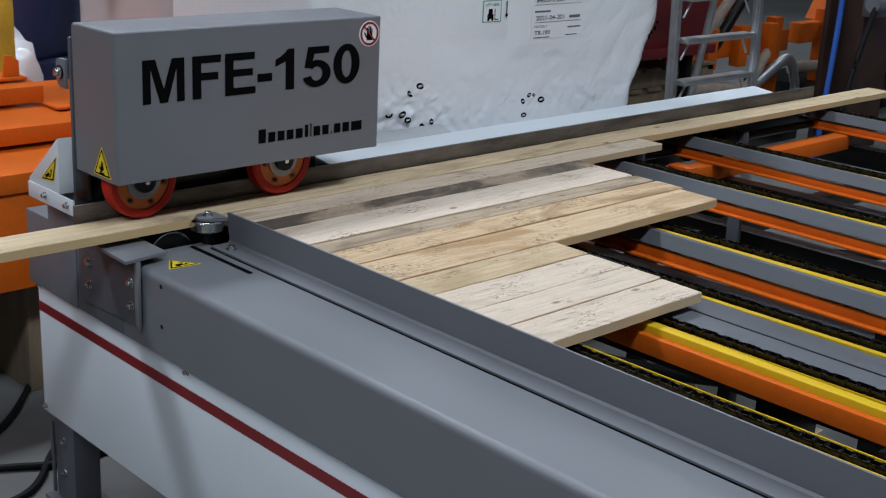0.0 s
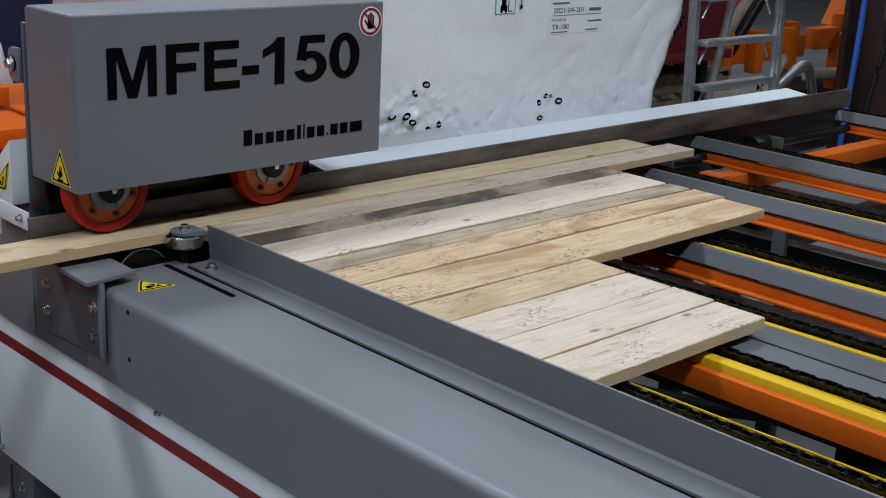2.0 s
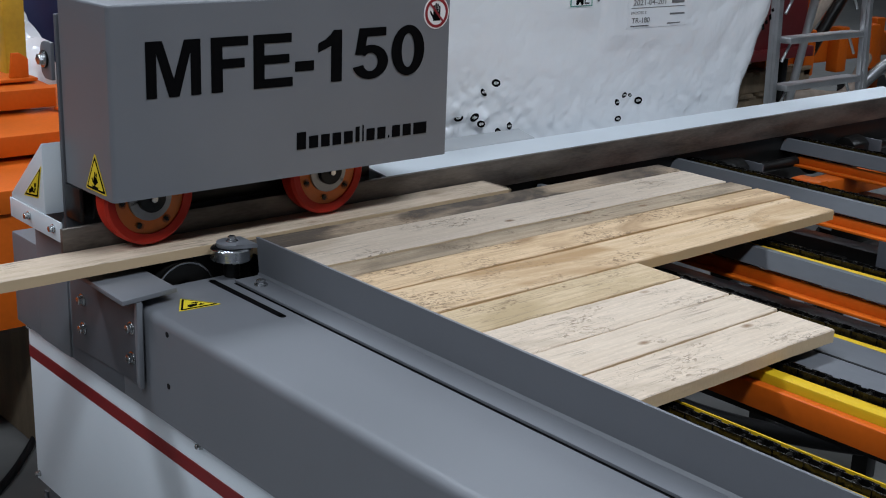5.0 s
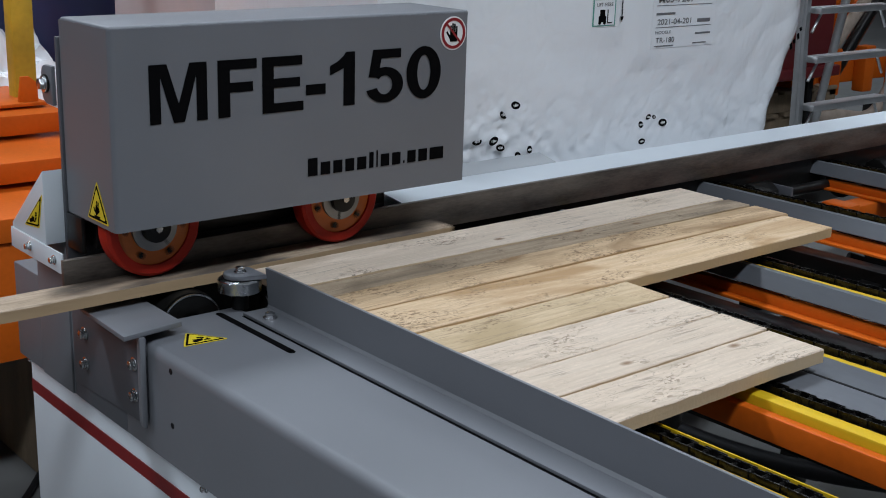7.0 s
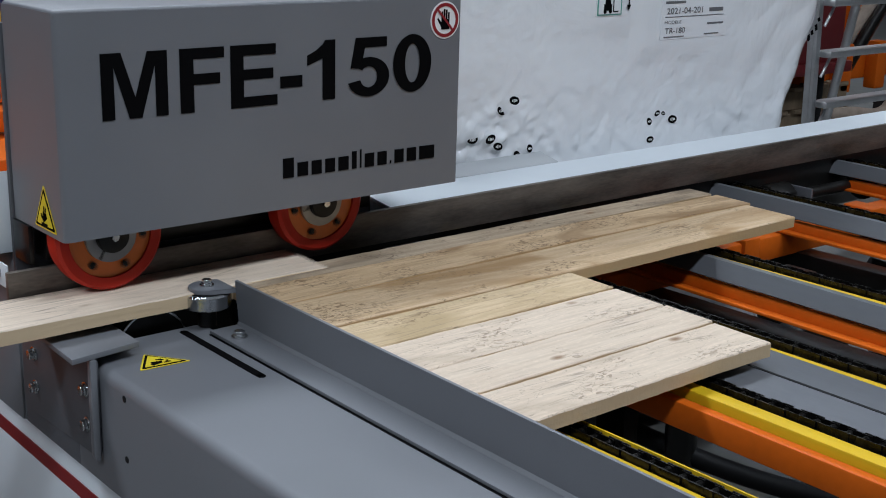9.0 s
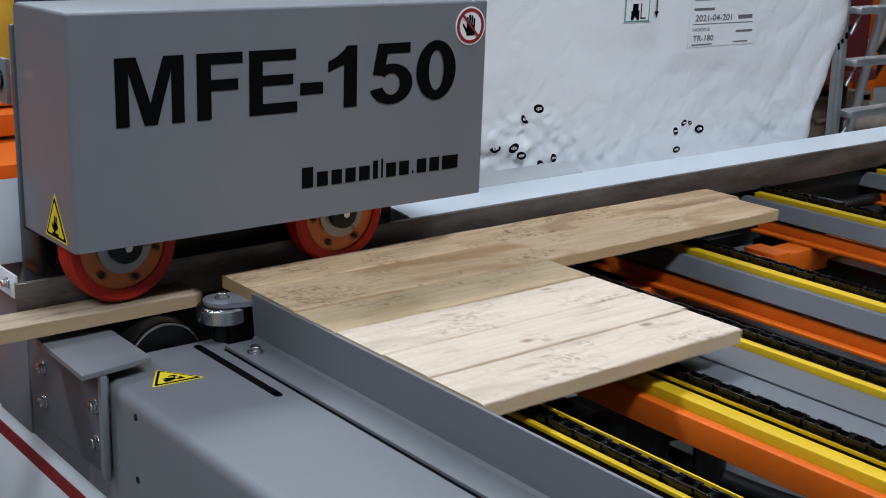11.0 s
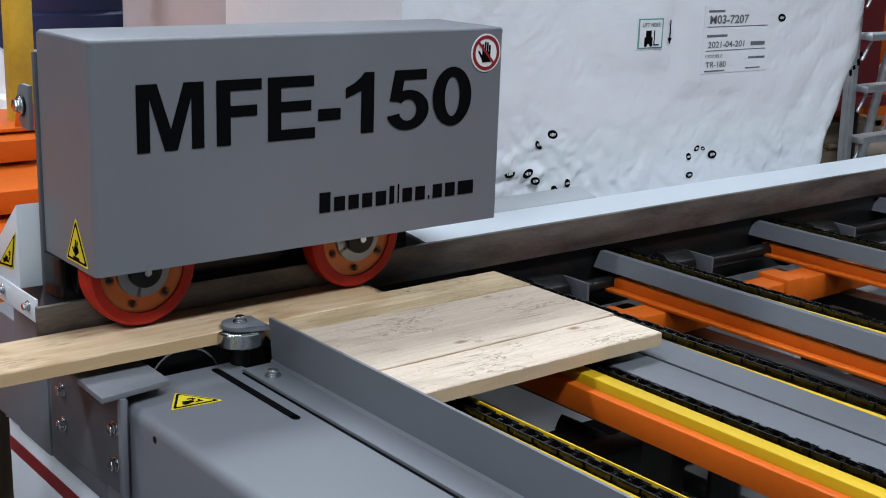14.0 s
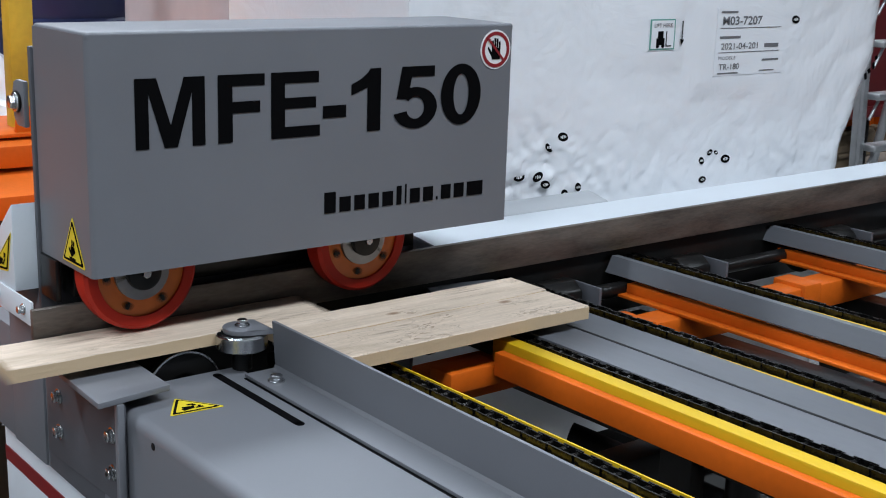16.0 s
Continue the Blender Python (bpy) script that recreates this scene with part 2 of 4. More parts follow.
def lathe(bm, c, axis, profile, seg=48, hollow=False):
    """Turns (radius, along) pairs round the axis."""
    m = Matrix.Translation(c) @ TURN[axis]
    loops = [[bm.verts.new(m @ Vector((r * math.cos(2 * math.pi * k / seg), r * math.sin(2 * math.pi * k / seg), z))) for k in range(seg)] for r, z in profile]
    for p, q in zip(loops, loops[1:]):
        for k in range(seg):
            bm.faces.new((p[k], p[(k + 1) % seg], q[(k + 1) % seg], q[k]))
    if hollow:
        for k in range(seg):
            bm.faces.new((loops[-1][k], loops[-1][(k + 1) % seg], loops[0][(k + 1) % seg], loops[0][k]))
    else:
        bm.faces.new(loops[0][::-1]), bm.faces.new(loops[-1])


def prism(bm, poly, axis, a, b, bevel=0.0):
    """A polygon of two coordinates, pushed along the axis from a to b."""
    put = {"x": lambda p, t: (t, p[0], p[1]), "y": lambda p, t: (p[0], t, p[1]), "z": lambda p, t: (p[0], p[1], t)}[axis]
    lo = [bm.verts.new(put(p, a)) for p in poly]
    hi = [bm.verts.new(put(p, b)) for p in poly]
    n = len(poly)
    bm.faces.new(lo[::-1]), bm.faces.new(hi)
    for k in range(n):
        bm.faces.new((lo[k], lo[(k + 1) % n], hi[(k + 1) % n], hi[k]))
    if bevel:
        es = list({e for v in lo + hi for e in v.link_edges})
        bmesh.ops.bevel(bm, geom=es, offset=bevel, segments=2, affect="EDGES", profile=0.5)


def pipe(bm, pts, r, seg=10):
    """A round hose or bar through points."""
    pts = [Vector(p) for p in pts]
    loops = []
    for k, p in enumerate(pts):
        d = (pts[min(k + 1, len(pts) - 1)] - pts[max(k - 1, 0)]).normalized()
        u = d.cross(Vector((0, 0, 1)) if abs(d.z) < 0.95 else Vector((1, 0, 0))).normalized()
        w = d.cross(u)
        loops.append([bm.verts.new(p + r * (math.cos(2 * math.pi * j / seg) * u + math.sin(2 * math.pi * j / seg) * w)) for j in range(seg)])
    for a, b in zip(loops, loops[1:]):
        for j in range(seg):
            bm.faces.new((a[j], a[(j + 1) % seg], b[(j + 1) % seg], b[j]))
    bm.faces.new(loops[0][::-1]), bm.faces.new(loops[-1])


def curve_points(ctrl, n=24):
    """A smooth line through control points."""
    c = [Vector(p) for p in ctrl]
    c = [2 * c[0] - c[1], *c, 2 * c[-1] - c[-2]]
    out = []
    for k in range(1, len(c) - 2):
        p0, p1, p2, p3 = c[k - 1:k + 3]
        for j in range(n):
            t = j / n
            out.append(0.5 * (2 * p1 + (p2 - p0) * t + (2 * p0 - 5 * p1 + 4 * p2 - p3) * t * t + (3 * p1 - p0 - 3 * p2 + p3) * t ** 3))
    return out + [c[-2]]


def finish(bm, smooth=True):
    bmesh.ops.recalc_face_normals(bm, faces=bm.faces)
    for f in bm.faces:
        f.smooth = smooth
    if smooth:
        for e in bm.edges:
            if len(e.link_faces) == 2 and e.calc_face_angle(0) > radians(40):
                e.smooth = False


def mesh_of(name, bm, material):
    finish(bm)
    me = bpy.data.meshes.new(name)
    bm.to_mesh(me)
    bm.free()
    me.materials.append(material)
    return me


def part(name, bm, material, parent, label=""):
    ob = new(name, mesh_of(name, bm, material))
    ob.parent = parent
    return tagged(ob, label)


def thing(name, label, category, at=(0, 0, 0), group="", kind=""):
    ob = new(name)
    ob.empty_display_size = 0.05
    ob.location = at
    return tagged(ob, label, category, group, kind)


def solid(name, bm, material, label, category, group="", kind=""):
    return tagged(new(name, mesh_of(name, bm, material)), label, category, group, kind)


def one(maker, *args, **kw):
    bm = bmesh.new()
    maker(bm, *args, **kw)
    return bm


def letters(text, material, parent, x0, x1, z0, z1, y, bold=0.0, name="marking", label=""):
    """Words standing on a wall that faces -y, fitted to a rectangle."""
    cu = bpy.data.curves.new(name, "FONT")
    cu.body, cu.offset, cu.extrude = text, bold, 0.0
    tmp = new(name + "_draft", cu)
    me = bpy.data.meshes.new_from_object(tmp.evaluated_get(bpy.context.evaluated_depsgraph_get()))
    bpy.data.objects.remove(tmp)
    co = np.array([v.co[:] for v in me.vertices])
    lo, hi = co.min(0), co.max(0)
    for v in me.vertices:
        v.co = (x0 + (v.co.x - lo[0]) / (hi[0] - lo[0]) * (x1 - x0), y, z0 + (v.co.y - lo[1]) / (hi[1] - lo[1]) * (z1 - z0))
    me.materials.clear()
    me.materials.append(material)
    ob = new(name, me)
    ob.parent = parent
    return tagged(ob, label)


GLYPHS = {
    "M": (0.96, [[(0, 0), (0, 1), (0.29, 1), (0.48, 0.32), (0.67, 1), (0.96, 1), (0.96, 0), (0.78, 0), (0.78, 0.79), (0.57, 0), (0.39, 0), (0.18, 0.79), (0.18, 0)]]),
    "F": (0.69, [[(0, 0), (0, 1), (0.69, 1), (0.69, 0.83), (0.21, 0.83), (0.21, 0.60), (0.62, 0.60), (0.62, 0.43), (0.21, 0.43), (0.21, 0)]]),
    "E": (0.765, [[(0, 0), (0, 1), (0.745, 1), (0.745, 0.83), (0.21, 0.83), (0.21, 0.61), (0.70, 0.61), (0.70, 0.445), (0.21, 0.445), (0.21, 0.17), (0.765, 0.17), (0.765, 0)]]),
    "-": (0.38, [[(0, 0.26), (0, 0.45), (0.38, 0.45), (0.38, 0.26)]]),
    "1": (0.44, [[(0.24, 0), (0.24, 0.70), (0, 0.59), (0, 0.76), (0.13, 0.83), (0.24, 0.93), (0.28, 1), (0.44, 1), (0.44, 0)]]),
}


def arc_band(cx, cy, ro, ri, a0, a1, n=28):
    """A bent band: outer and inner radii as (across, up), from one angle to another."""
    ang = [math.radians(a0 + (a1 - a0) * k / n) for k in range(n + 1)]
    return [(cx + ro[0] * math.cos(t), cy + ro[1] * math.sin(t)) for t in ang], [(cx + ri[0] * math.cos(t), cy + ri[1] * math.sin(t)) for t in ang]


def block_letters(bm, text, starts, x0, x1, z0, z1, y):
    end = starts[-1] + 0.66 * 1.15
    wide = {"1": 1.13, "5": 1.15, "0": 1.15}
    fit = lambda p, s: (x0 + (s + p[0] * wide.get(text[starts.index(s)], 1.0) - starts[0]) / (end - starts[0]) * (x1 - x0), z0 + p[1] * (z1 - z0))
    for ch, s in zip(text, starts):
        bands = []
        if ch in GLYPHS:
            polys = GLYPHS[ch][1]
        elif ch == "0":
            polys, bands = [], [arc_band(0.33, 0.5, (0.33, 0.51), (0.125, 0.34), 0, 360, 48)]
        else:
            polys = [[(0.10, 1), (0.61, 1), (0.61, 0.83), (0.25, 0.83), (0.22, 0.65), (0.19, 0.47), (0.02, 0.49)]]
            bands = [arc_band(0.31, 0.325, (0.345, 0.34), (0.14, 0.18), 140, -165)]
        for p in polys:
            prism(bm, [fit(q, s) for q in p], "y", y, y + 0.0006)
        for outer, inner in bands:
            o = [bm.verts.new((fit(q, s)[0], y - 0.0003, fit(q, s)[1])) for q in outer]
            i = [bm.verts.new((fit(q, s)[0], y - 0.0003, fit(q, s)[1])) for q in inner]
            for k in range(len(o) - 1):
                bm.faces.new((o[k], o[k + 1], i[k + 1], i[k]))


def bolt(bm, c, axis, r=0.009, out=1):
    """Washer, flange and hex head; out: the way that it points along its axis."""
    a = "xyz".index(axis)

    def at(d):
        p = list(c)
        p[a] += d * out
        return p

    cyl(bm, at(0.0010), axis, r * 1.42, 0.0022, 24, b=0.0004)
    cyl(bm, at(0.0032), axis, r * 1.12, 0.0024, 24)
    cyl(bm, at(0.0075), axis, r * 0.98, 0.0070, 6, b=0.0009)


def bolt_part(c, axis, parent, r=0.009, out=1, label=""):
    bm = bmesh.new()
    bolt(bm, c, axis, r, out)
    return part("bolt", bm, CHROME, parent, label)


def warning_sign(parent, origin, u, v, w, h, glyph):
    """A yellow triangle on a surface: origin is its lower left corner, u and v its directions, then width and height."""
    o, u, v = Vector(origin), Vector(u), Vector(v)
    n = u.cross(v).normalized()

    def tri(k, lift):
        c = o + u * w / 2 + v * h / 3
        pts = [o, o + u * w, o + u * w / 2 + v * h]
        bm = bmesh.new()
        f = [bm.verts.new(c + (p - c) * k + n * lift) for p in pts]
        g = [bm.verts.new(c + (p - c) * k + n * (lift - 0.0006)) for p in pts]
        bm.faces.new(f), bm.faces.new(g[::-1])
        for j in range(3):
            bm.faces.new((f[j], g[j], g[(j + 1) % 3], f[(j + 1) % 3]))
        es = [e for e in bm.edges if abs((e.verts[0].co - e.verts[1].co).dot(n)) > 0.0004]
        bmesh.ops.bevel(bm, geom=es, offset=0.05 * w * k, segments=3, affect="EDGES", profile=0.5)
        return bm

    sign = part("warning_sign", tri(1.0, 0.0008), SIGNY, parent, "yellow and black triangular warning sticker")
    part("border", tri(0.88, 0.0013), INK, sign)
    part("field", tri(0.72, 0.0018), SIGNY, sign)
    bm = bmesh.new()
    for (ax, ay, bx, by, t) in glyph:
        a, b = o + u * w * ax + v * h * ay + n * 0.0023, o + u * w * bx + v * h * by + n * 0.0023
        d = (b - a).normalized()
        s = n.cross(d) * t * w / 2
        bm.faces.new([bm.verts.new(q) for q in (a - s, b - s, b + s, a + s)])
    part("pictogram", bm, INK, sign)
    return sign


CRUSH = [(0.36, 0.12, 0.64, 0.12, 0.05), (0.42, 0.20, 0.60, 0.34, 0.13), (0.44, 0.36, 0.58, 0.30, 0.10), (0.50, 0.40, 0.50, 0.52, 0.05), (0.56, 0.40, 0.58, 0.50, 0.05), (0.40, 0.24, 0.36, 0.34, 0.05)]
NIP = [(0.30, 0.16, 0.52, 0.24, 0.10), (0.34, 0.30, 0.54, 0.26, 0.06), (0.54, 0.18, 0.68, 0.18, 0.05), (0.54, 0.34, 0.62, 0.38, 0.05), (0.48, 0.42, 0.60, 0.42, 0.05), (0.62, 0.22, 0.66, 0.30, 0.05)]


# ---- the hall ----
def hall():
    solid("floor", one(box, -14, 26, -12, 16, -0.2, 0.0), CONC, "worn grey concrete workshop floor", "floor", kind="structure")
    for name, a in (("wall_north", (-14, 26, 15.8, 16, 0, 7)), ("wall_south", (-14, 26, -12, -11.8, 0, 7)), ("wall_west", (-14, -13.8, -11.8, 15.8, 0, 7)), ("wall_east", (25.8, 26, -11.8, 15.8, 0, 7))):
        solid(name, one(box, *a), WALLM, "plain painted factory hall wall", "wall", kind="structure")
    solid("ceiling", one(box, -14, 26, -12, 16, 7.0, 7.2), CEILM, "pale steel deck ceiling of the hall", "ceiling", kind="structure")


hall()
# Unseen lamps added for light, weaker on the right to darken the background.
for k, (lx, ly) in enumerate(((-5, -3.5), (1.5, -3.5), (8, -3.5), (-5, 3.2), (1.5, 3.2), (8, 3.2), (1.5, 9), (9, 9))):
    lamp("added_overhead_lamp", (lx, ly, 6.7), (lx, ly, 0), 4.5, 0.9, 420 if lx < 5 else 190)


# ---- the feeder: hood with drive wheels over the lane ----
def drive_wheel(name, x, y, z):
    w = thing(name, "red urethane drive wheel with an orange hub under the hood", "wheel", (x, y, z), "drive wheels")
    tyre = [(0.0725, -0.021), (0.088, -0.022), (0.0935, -0.017), (0.0945, -0.006), (0.0945, 0.006), (0.0935, 0.017), (0.088, 0.022), (0.0725, 0.021)]
    part("tyre", one(lathe, (0, 0, 0), "y", tyre, 64, True), URETH, w, "red urethane tyre")
    part("hub", one(lathe, (0, 0, 0), "y", [(0.043, -0.017), (0.072, -0.019), (0.0735, -0.017), (0.0735, 0.016), (0.043, 0.016)], 64, True), HUBO, w, "orange painted hub with dark bolts")
    part("collar", one(ring, (0, -0.010, 0), "y", 0.027, 0.045, 0.026), TURNED, w, "machined steel collar")
    for a in (20, 200):
        ca, sa = math.cos(math.radians(a)), math.sin(math.radians(a))
        bm = bmesh.new()
        prism(bm, [(r * ca - d * sa, r * sa + d * ca) for r, d in ((0.025, -0.0012), (0.044, -0.0012), (0.044, 0.0012), (0.025, 0.0012))], "y", -0.0246, -0.0235)
        part("clamp_slot", bm, BLACK, w)
    part("shaft", one(cyl, (0, -0.012, 0), "y", 0.028, 0.045, 32, b=0.003), BLACK, w, "dark steel shaft end")
    part("key_bolt", one(cyl, (0, -0.037, 0), "y", 0.007, 0.008, 6), CHROME, w)
    for k in range(6):
        a = math.radians(60 * k + 15)
        part("hub_bolt", one(cyl, (0.058 * math.cos(a), -0.019, 0.058 * math.sin(a)), "y", 0.0065, 0.006, 12, b=0.001), BLACK, w)
    return w


WHEEL_A = drive_wheel("drive_wheel", 0.106, 0.085, 1.0135)
WHEEL_B = drive_wheel("drive_wheel", 0.524, 0.085, 1.0135)


def hood():
    h = thing("feeder_hood", "grey sheet-metal hood with black letters and warning stickers", "machine hood", (0, 0, 1.03))
    h.location = (0, 0, 0)
    bm = bmesh.new()
    x0, x1, y0, y1, z0, z1, t = 0.0, 0.8, 0.0, 0.198, 1.03, 1.388, 0.003
    r = 0.009
    arc = lambda cx, cy, rr, s, e: [(cx + rr * math.cos(math.radians(s + (e - s) * k / 6)), cy + rr * math.sin(math.radians(s + (e - s) * k / 6))) for k in range(7)]
    outer = [(x0, y1), *arc(x0 + r, y0 + r, r, 180, 270), *arc(x1 - r, y0 + r, r, 270, 360), (x1, y1)]
    inner = [(x1 - t, y1), *arc(x1 - r, y0 + r, r - t, 360, 270), *arc(x0 + r, y0 + r, r - t, 270, 180), (x0 + t, y1)]
    prism(bm, outer + inner, "z", z0, z1 - 0.0045)
    part("shell", bm, GREY, h)
    bm = bmesh.new()
    box(bm, x0 + 0.0006, x1 - 0.0006, y0 + 0.0006, y1, z1 - 0.014, z1, 0.0055, 4)
    part("lid", bm, GREY, h)
    part("hem", one(box, x0 + 0.004, x1 - 0.004, 0.003, 0.016, z0, z0 + 0.003), GREY, h)
    part("model_marking", one(block_letters, "MFE-150", (0.10, 1.247, 2.037, 2.853, 3.32, 4.076, 4.90), 0.072, 0.726, 1.216, 1.320, -0.0012), INK, h, "bold black model number")
    bm = bmesh.new()
    # the maker's web address as plain bars, one a letter
    x = 0.398
    for wdt, hgt in ((0.026, 0.035), (0.026, 0.025), (0.025, 0.025), (0.025, 0.025), (0.026, 0.025), (0.014, 0.032), (0.007, 0.034), (0.025, 0.025), (0.025, 0.025), (0.007, 0.006), (0.025, 0.025), (0.026, 0.025), (0.040, 0.025)):
        box(bm, x + 0.002, x + wdt - 0.002, -0.0014, -0.0004, 1.085, 1.085 + hgt)
        x += wdt + 0.0038
    part("web_marking", bm, INK, h, "row of small black bars")
    s = part("hand_sign", one(cyl, (0.757, -0.0008, 1.343), "y", 0.0345, 0.0012, 48), SIGNW, h, "round white and red do-not-touch sticker")
    part("red_ring", one(ring, (0.757, -0.0018, 1.343), "y", 0.0255, 0.0315, 0.001), SIGNR, s)
    bm = bmesh.new()
    box(bm, 0.748, 0.767, -0.0022, -0.0014, 1.326, 1.345)
    for k, (dx, hh) in enumerate(((0.748, 0.015), (0.7532, 0.019), (0.7584, 0.018), (0.7636, 0.013))):
        box(bm, dx, dx + 0.0036, -0.0022, -0.0014, 1.344, 1.344 + hh)
    prism(bm, [(0.748, 1.330), (0.748, 1.338), (0.740, 1.348), (0.738, 1.345)], "y", -0.0022, -0.0014)
    part("palm", bm, INK, s)
    bm = bmesh.new()
    prism(bm, [(0.736, 1.362), (0.739, 1.365), (0.778, 1.324), (0.775, 1.321)], "y", -0.003, -0.0023)
    part("red_bar", bm, SIGNR, s)
    warning_sign(h, (-0.0002, 0.112, 1.038), (0, -1, 0.0), (0, 0, 1), 0.086, 0.074, CRUSH)
    # back plate that carries the wheels; its dark grey includes the hood's shade
    part("back_plate", one(box, -0.004, 0.74, 0.201, 0.213, 0.864, 1.352, 0.002), GREYD, h, "grey steel carrier plate, darkened for the shade below the hood")
    # Added plate, black so that the opening at the hood's end stays dark.
    part("side_plate", one(box, -0.004, 0.004, 0.136, 0.200, 0.962, 1.029, 0.001), BLACK, h)
    tab = [(0.214, 1.226), (0.246, 1.226), (0.259, 1.236), (0.262, 1.25), (0.262, 1.282), (0.256, 1.294), (0.244, 1.298), (0.214, 1.298)]
    part("hinge_tab", one(prism, tab, "x", -0.012, -0.004, 0.0015), GREY, h, "grey tab with rounded corners")
    part("hinge_washer", one(cyl, (-0.014, 0.240, 1.264), "x", 0.017, 0.004, 28, b=0.001), BLACK, h)
    bolt_part((-0.016, 0.240, 1.264), "x", h, 0.0110, -1, "large zinc-plated bolt")
    part("inner_beam", one(box, 0.03, 0.70, 0.150, 0.198, 0.962, 1.03, 0.002), BLACK, h)
    return h


hood()


# ---- fence with white cover ----
def fence():
    f = thing("fence_rail", "long raw steel guide bar with a white sheet-metal cover behind", "guide rail")
    part("wear_bar", one(box, -0.048, 3.30, 0.122, 0.134, 0.890, 0.959, 0.0015), STEEL, f, "scuffed dark mill-steel bar")
    bm = bmesh.new()
    prism(bm, [(0.136, 0.9555), (0.235, 0.967), (0.235, 0.80), (0.230, 0.80), (0.230, 0.961), (0.136, 0.950)], "x", 0.745, 3.02)
    part("cover", bm, WHITE, f, "white painted cover strip")
    bm = bmesh.new()
    prism(bm, [(0.240, 0.968), (0.304, 0.982), (0.304, 0.90), (0.240, 0.90)], "x", 0.745, 1.32, 0.003)
    part("motor_guard", bm, PALEG, f, "pale grey box cover")
    part("bearer", one(box, 0.02, 3.24, 0.140, 0.199, 0.74, 0.888, 0.004), BLACK, f)
    return f


fence()


def end_guard():
    g = thing("end_guard", "white sloped sheet-metal guard with a yellow warning sticker", "machine guard")
    bm = bmesh.new()
    prism(bm, [(0.216, 0.966), (0.378, 0.966), (0.378, 0.976), (0.216, 1.108)], "x", -0.040, 0.30, 0.002)
    part("slope", bm, WHITE, g)
    part("lip", one(box, -0.044, -0.040, 0.138, 0.378, 0.928, 0.968, 0.001), WHITE, g, "white bolted lip")
    for y in (0.170, 0.284):
        bolt_part((-0.044, y, 0.950), "x", g, 0.0065, -1)
    warning_sign(g, (-0.0402, 0.312, 0.986), (0, -0.93, 0.10), (0, -0.62, 0.80), 0.076, 0.092, NIP)
    bm = bmesh.new()
    box(bm, 0.0, 0.3, 0.225, 0.370, 0.655, 0.965, 0.003)
    part("box", bm, GREY, g, "grey box below the guard")
    return g


end_guard()


# ---- the feeder's side frame ----
def side_frame():
    s = thing("side_frame", "long grey folded side frame with a red-striped white skirt panel", "machine frame")
    # folded cover: vertical face, round bend, flat top
    bend = [(0.004 + 0.018 * (1 - math.cos(a)), 0.835 + 0.018 * math.sin(a)) for a in [math.radians(90 * k / 6) for k in range(7)]]
    prof = [(0.004, 0.656), *bend, (0.232, 0.853), (0.232, 0.847), (0.012, 0.847), (0.012, 0.656)]
    part("cover", one(prism, prof, "y", -2.6, -0.004), GREY, s, "grey folded steel cover with a slot")
    part("slot", one(box, 0.180, 0.194, -0.268, -0.024, 0.8525, 0.8537, 0.0), INK, s, "dark adjusting slot")
    for y in (-0.268, -0.024):
        part("slot_end", one(cyl, (0.187, y, 0.8531), "z", 0.007, 0.0012, 24), INK, s)
    part("end_face", one(box, 0.0045, 0.10, -0.003, 0.22, 0.654, 0.845, 0.002), GREYD, s)
    part("lower_rail", one(box, 0.0045, 0.20, 0.2205, 0.505, 0.654, 0.858, 0.003), GREY, s)
    for y, z, x in ((-0.178, 0.830, 0.0038), (-0.178, 0.731, 0.0038), (0.40, 0.80, 0.0043), (0.30, 0.76, 0.0043)):
        part("hole", one(cyl, (x, y, z), "x", 0.0055, 0.001, 20), DARK, s, "small dark screw hole")
    warning_sign(s, (0.048, -0.142, 0.8532), (0.9966, -0.083, 0), (-0.093, 0.995, 0), 0.0850, 0.064, NIP)
    part("skirt", one(box, 0.026, 0.030, -2.6, 0.500, 0.265, 0.656, 0.001), WHITE, s, "glossy white skirt panel")
    part("stripe", one(box, 0.0245, 0.0261, -2.6, 0.499, 0.566, 0.594), RED, s, "dark red stripe")
    for y, z in ((-0.250, 0.636), (0.486, 0.642), (0.486, 0.282), (-1.1, 0.636)):
        bolt_part((0.026, y, z), "x", s, 0.0055, -1)
    part("inner_side", one(box, 0.10, 0.105, -2.6, -0.01, 0.60, 0.846), GREYD, s)
    for y in (0.41, -2.3):
        leg = part("leg", one(box, 0.036, 0.115, y - 0.055, y + 0.055, 0.012, 0.66, 0.004), GREYD, s, "dark grey steel leg")
        part("foot_plate", one(box, 0.01, 0.14, y - 0.08, y + 0.08, 0.0, 0.012, 0.002), GREYD, leg)
    for z in (0.20, 0.10):
        bolt_part((0.036, 0.41, z), "x", s, 0.009, -1)
    part("leg_gusset", one(box, 0.030, 0.036, 0.465, 0.480, 0.02, 0.24, 0.001), GREYD, s)
    return s


side_frame()


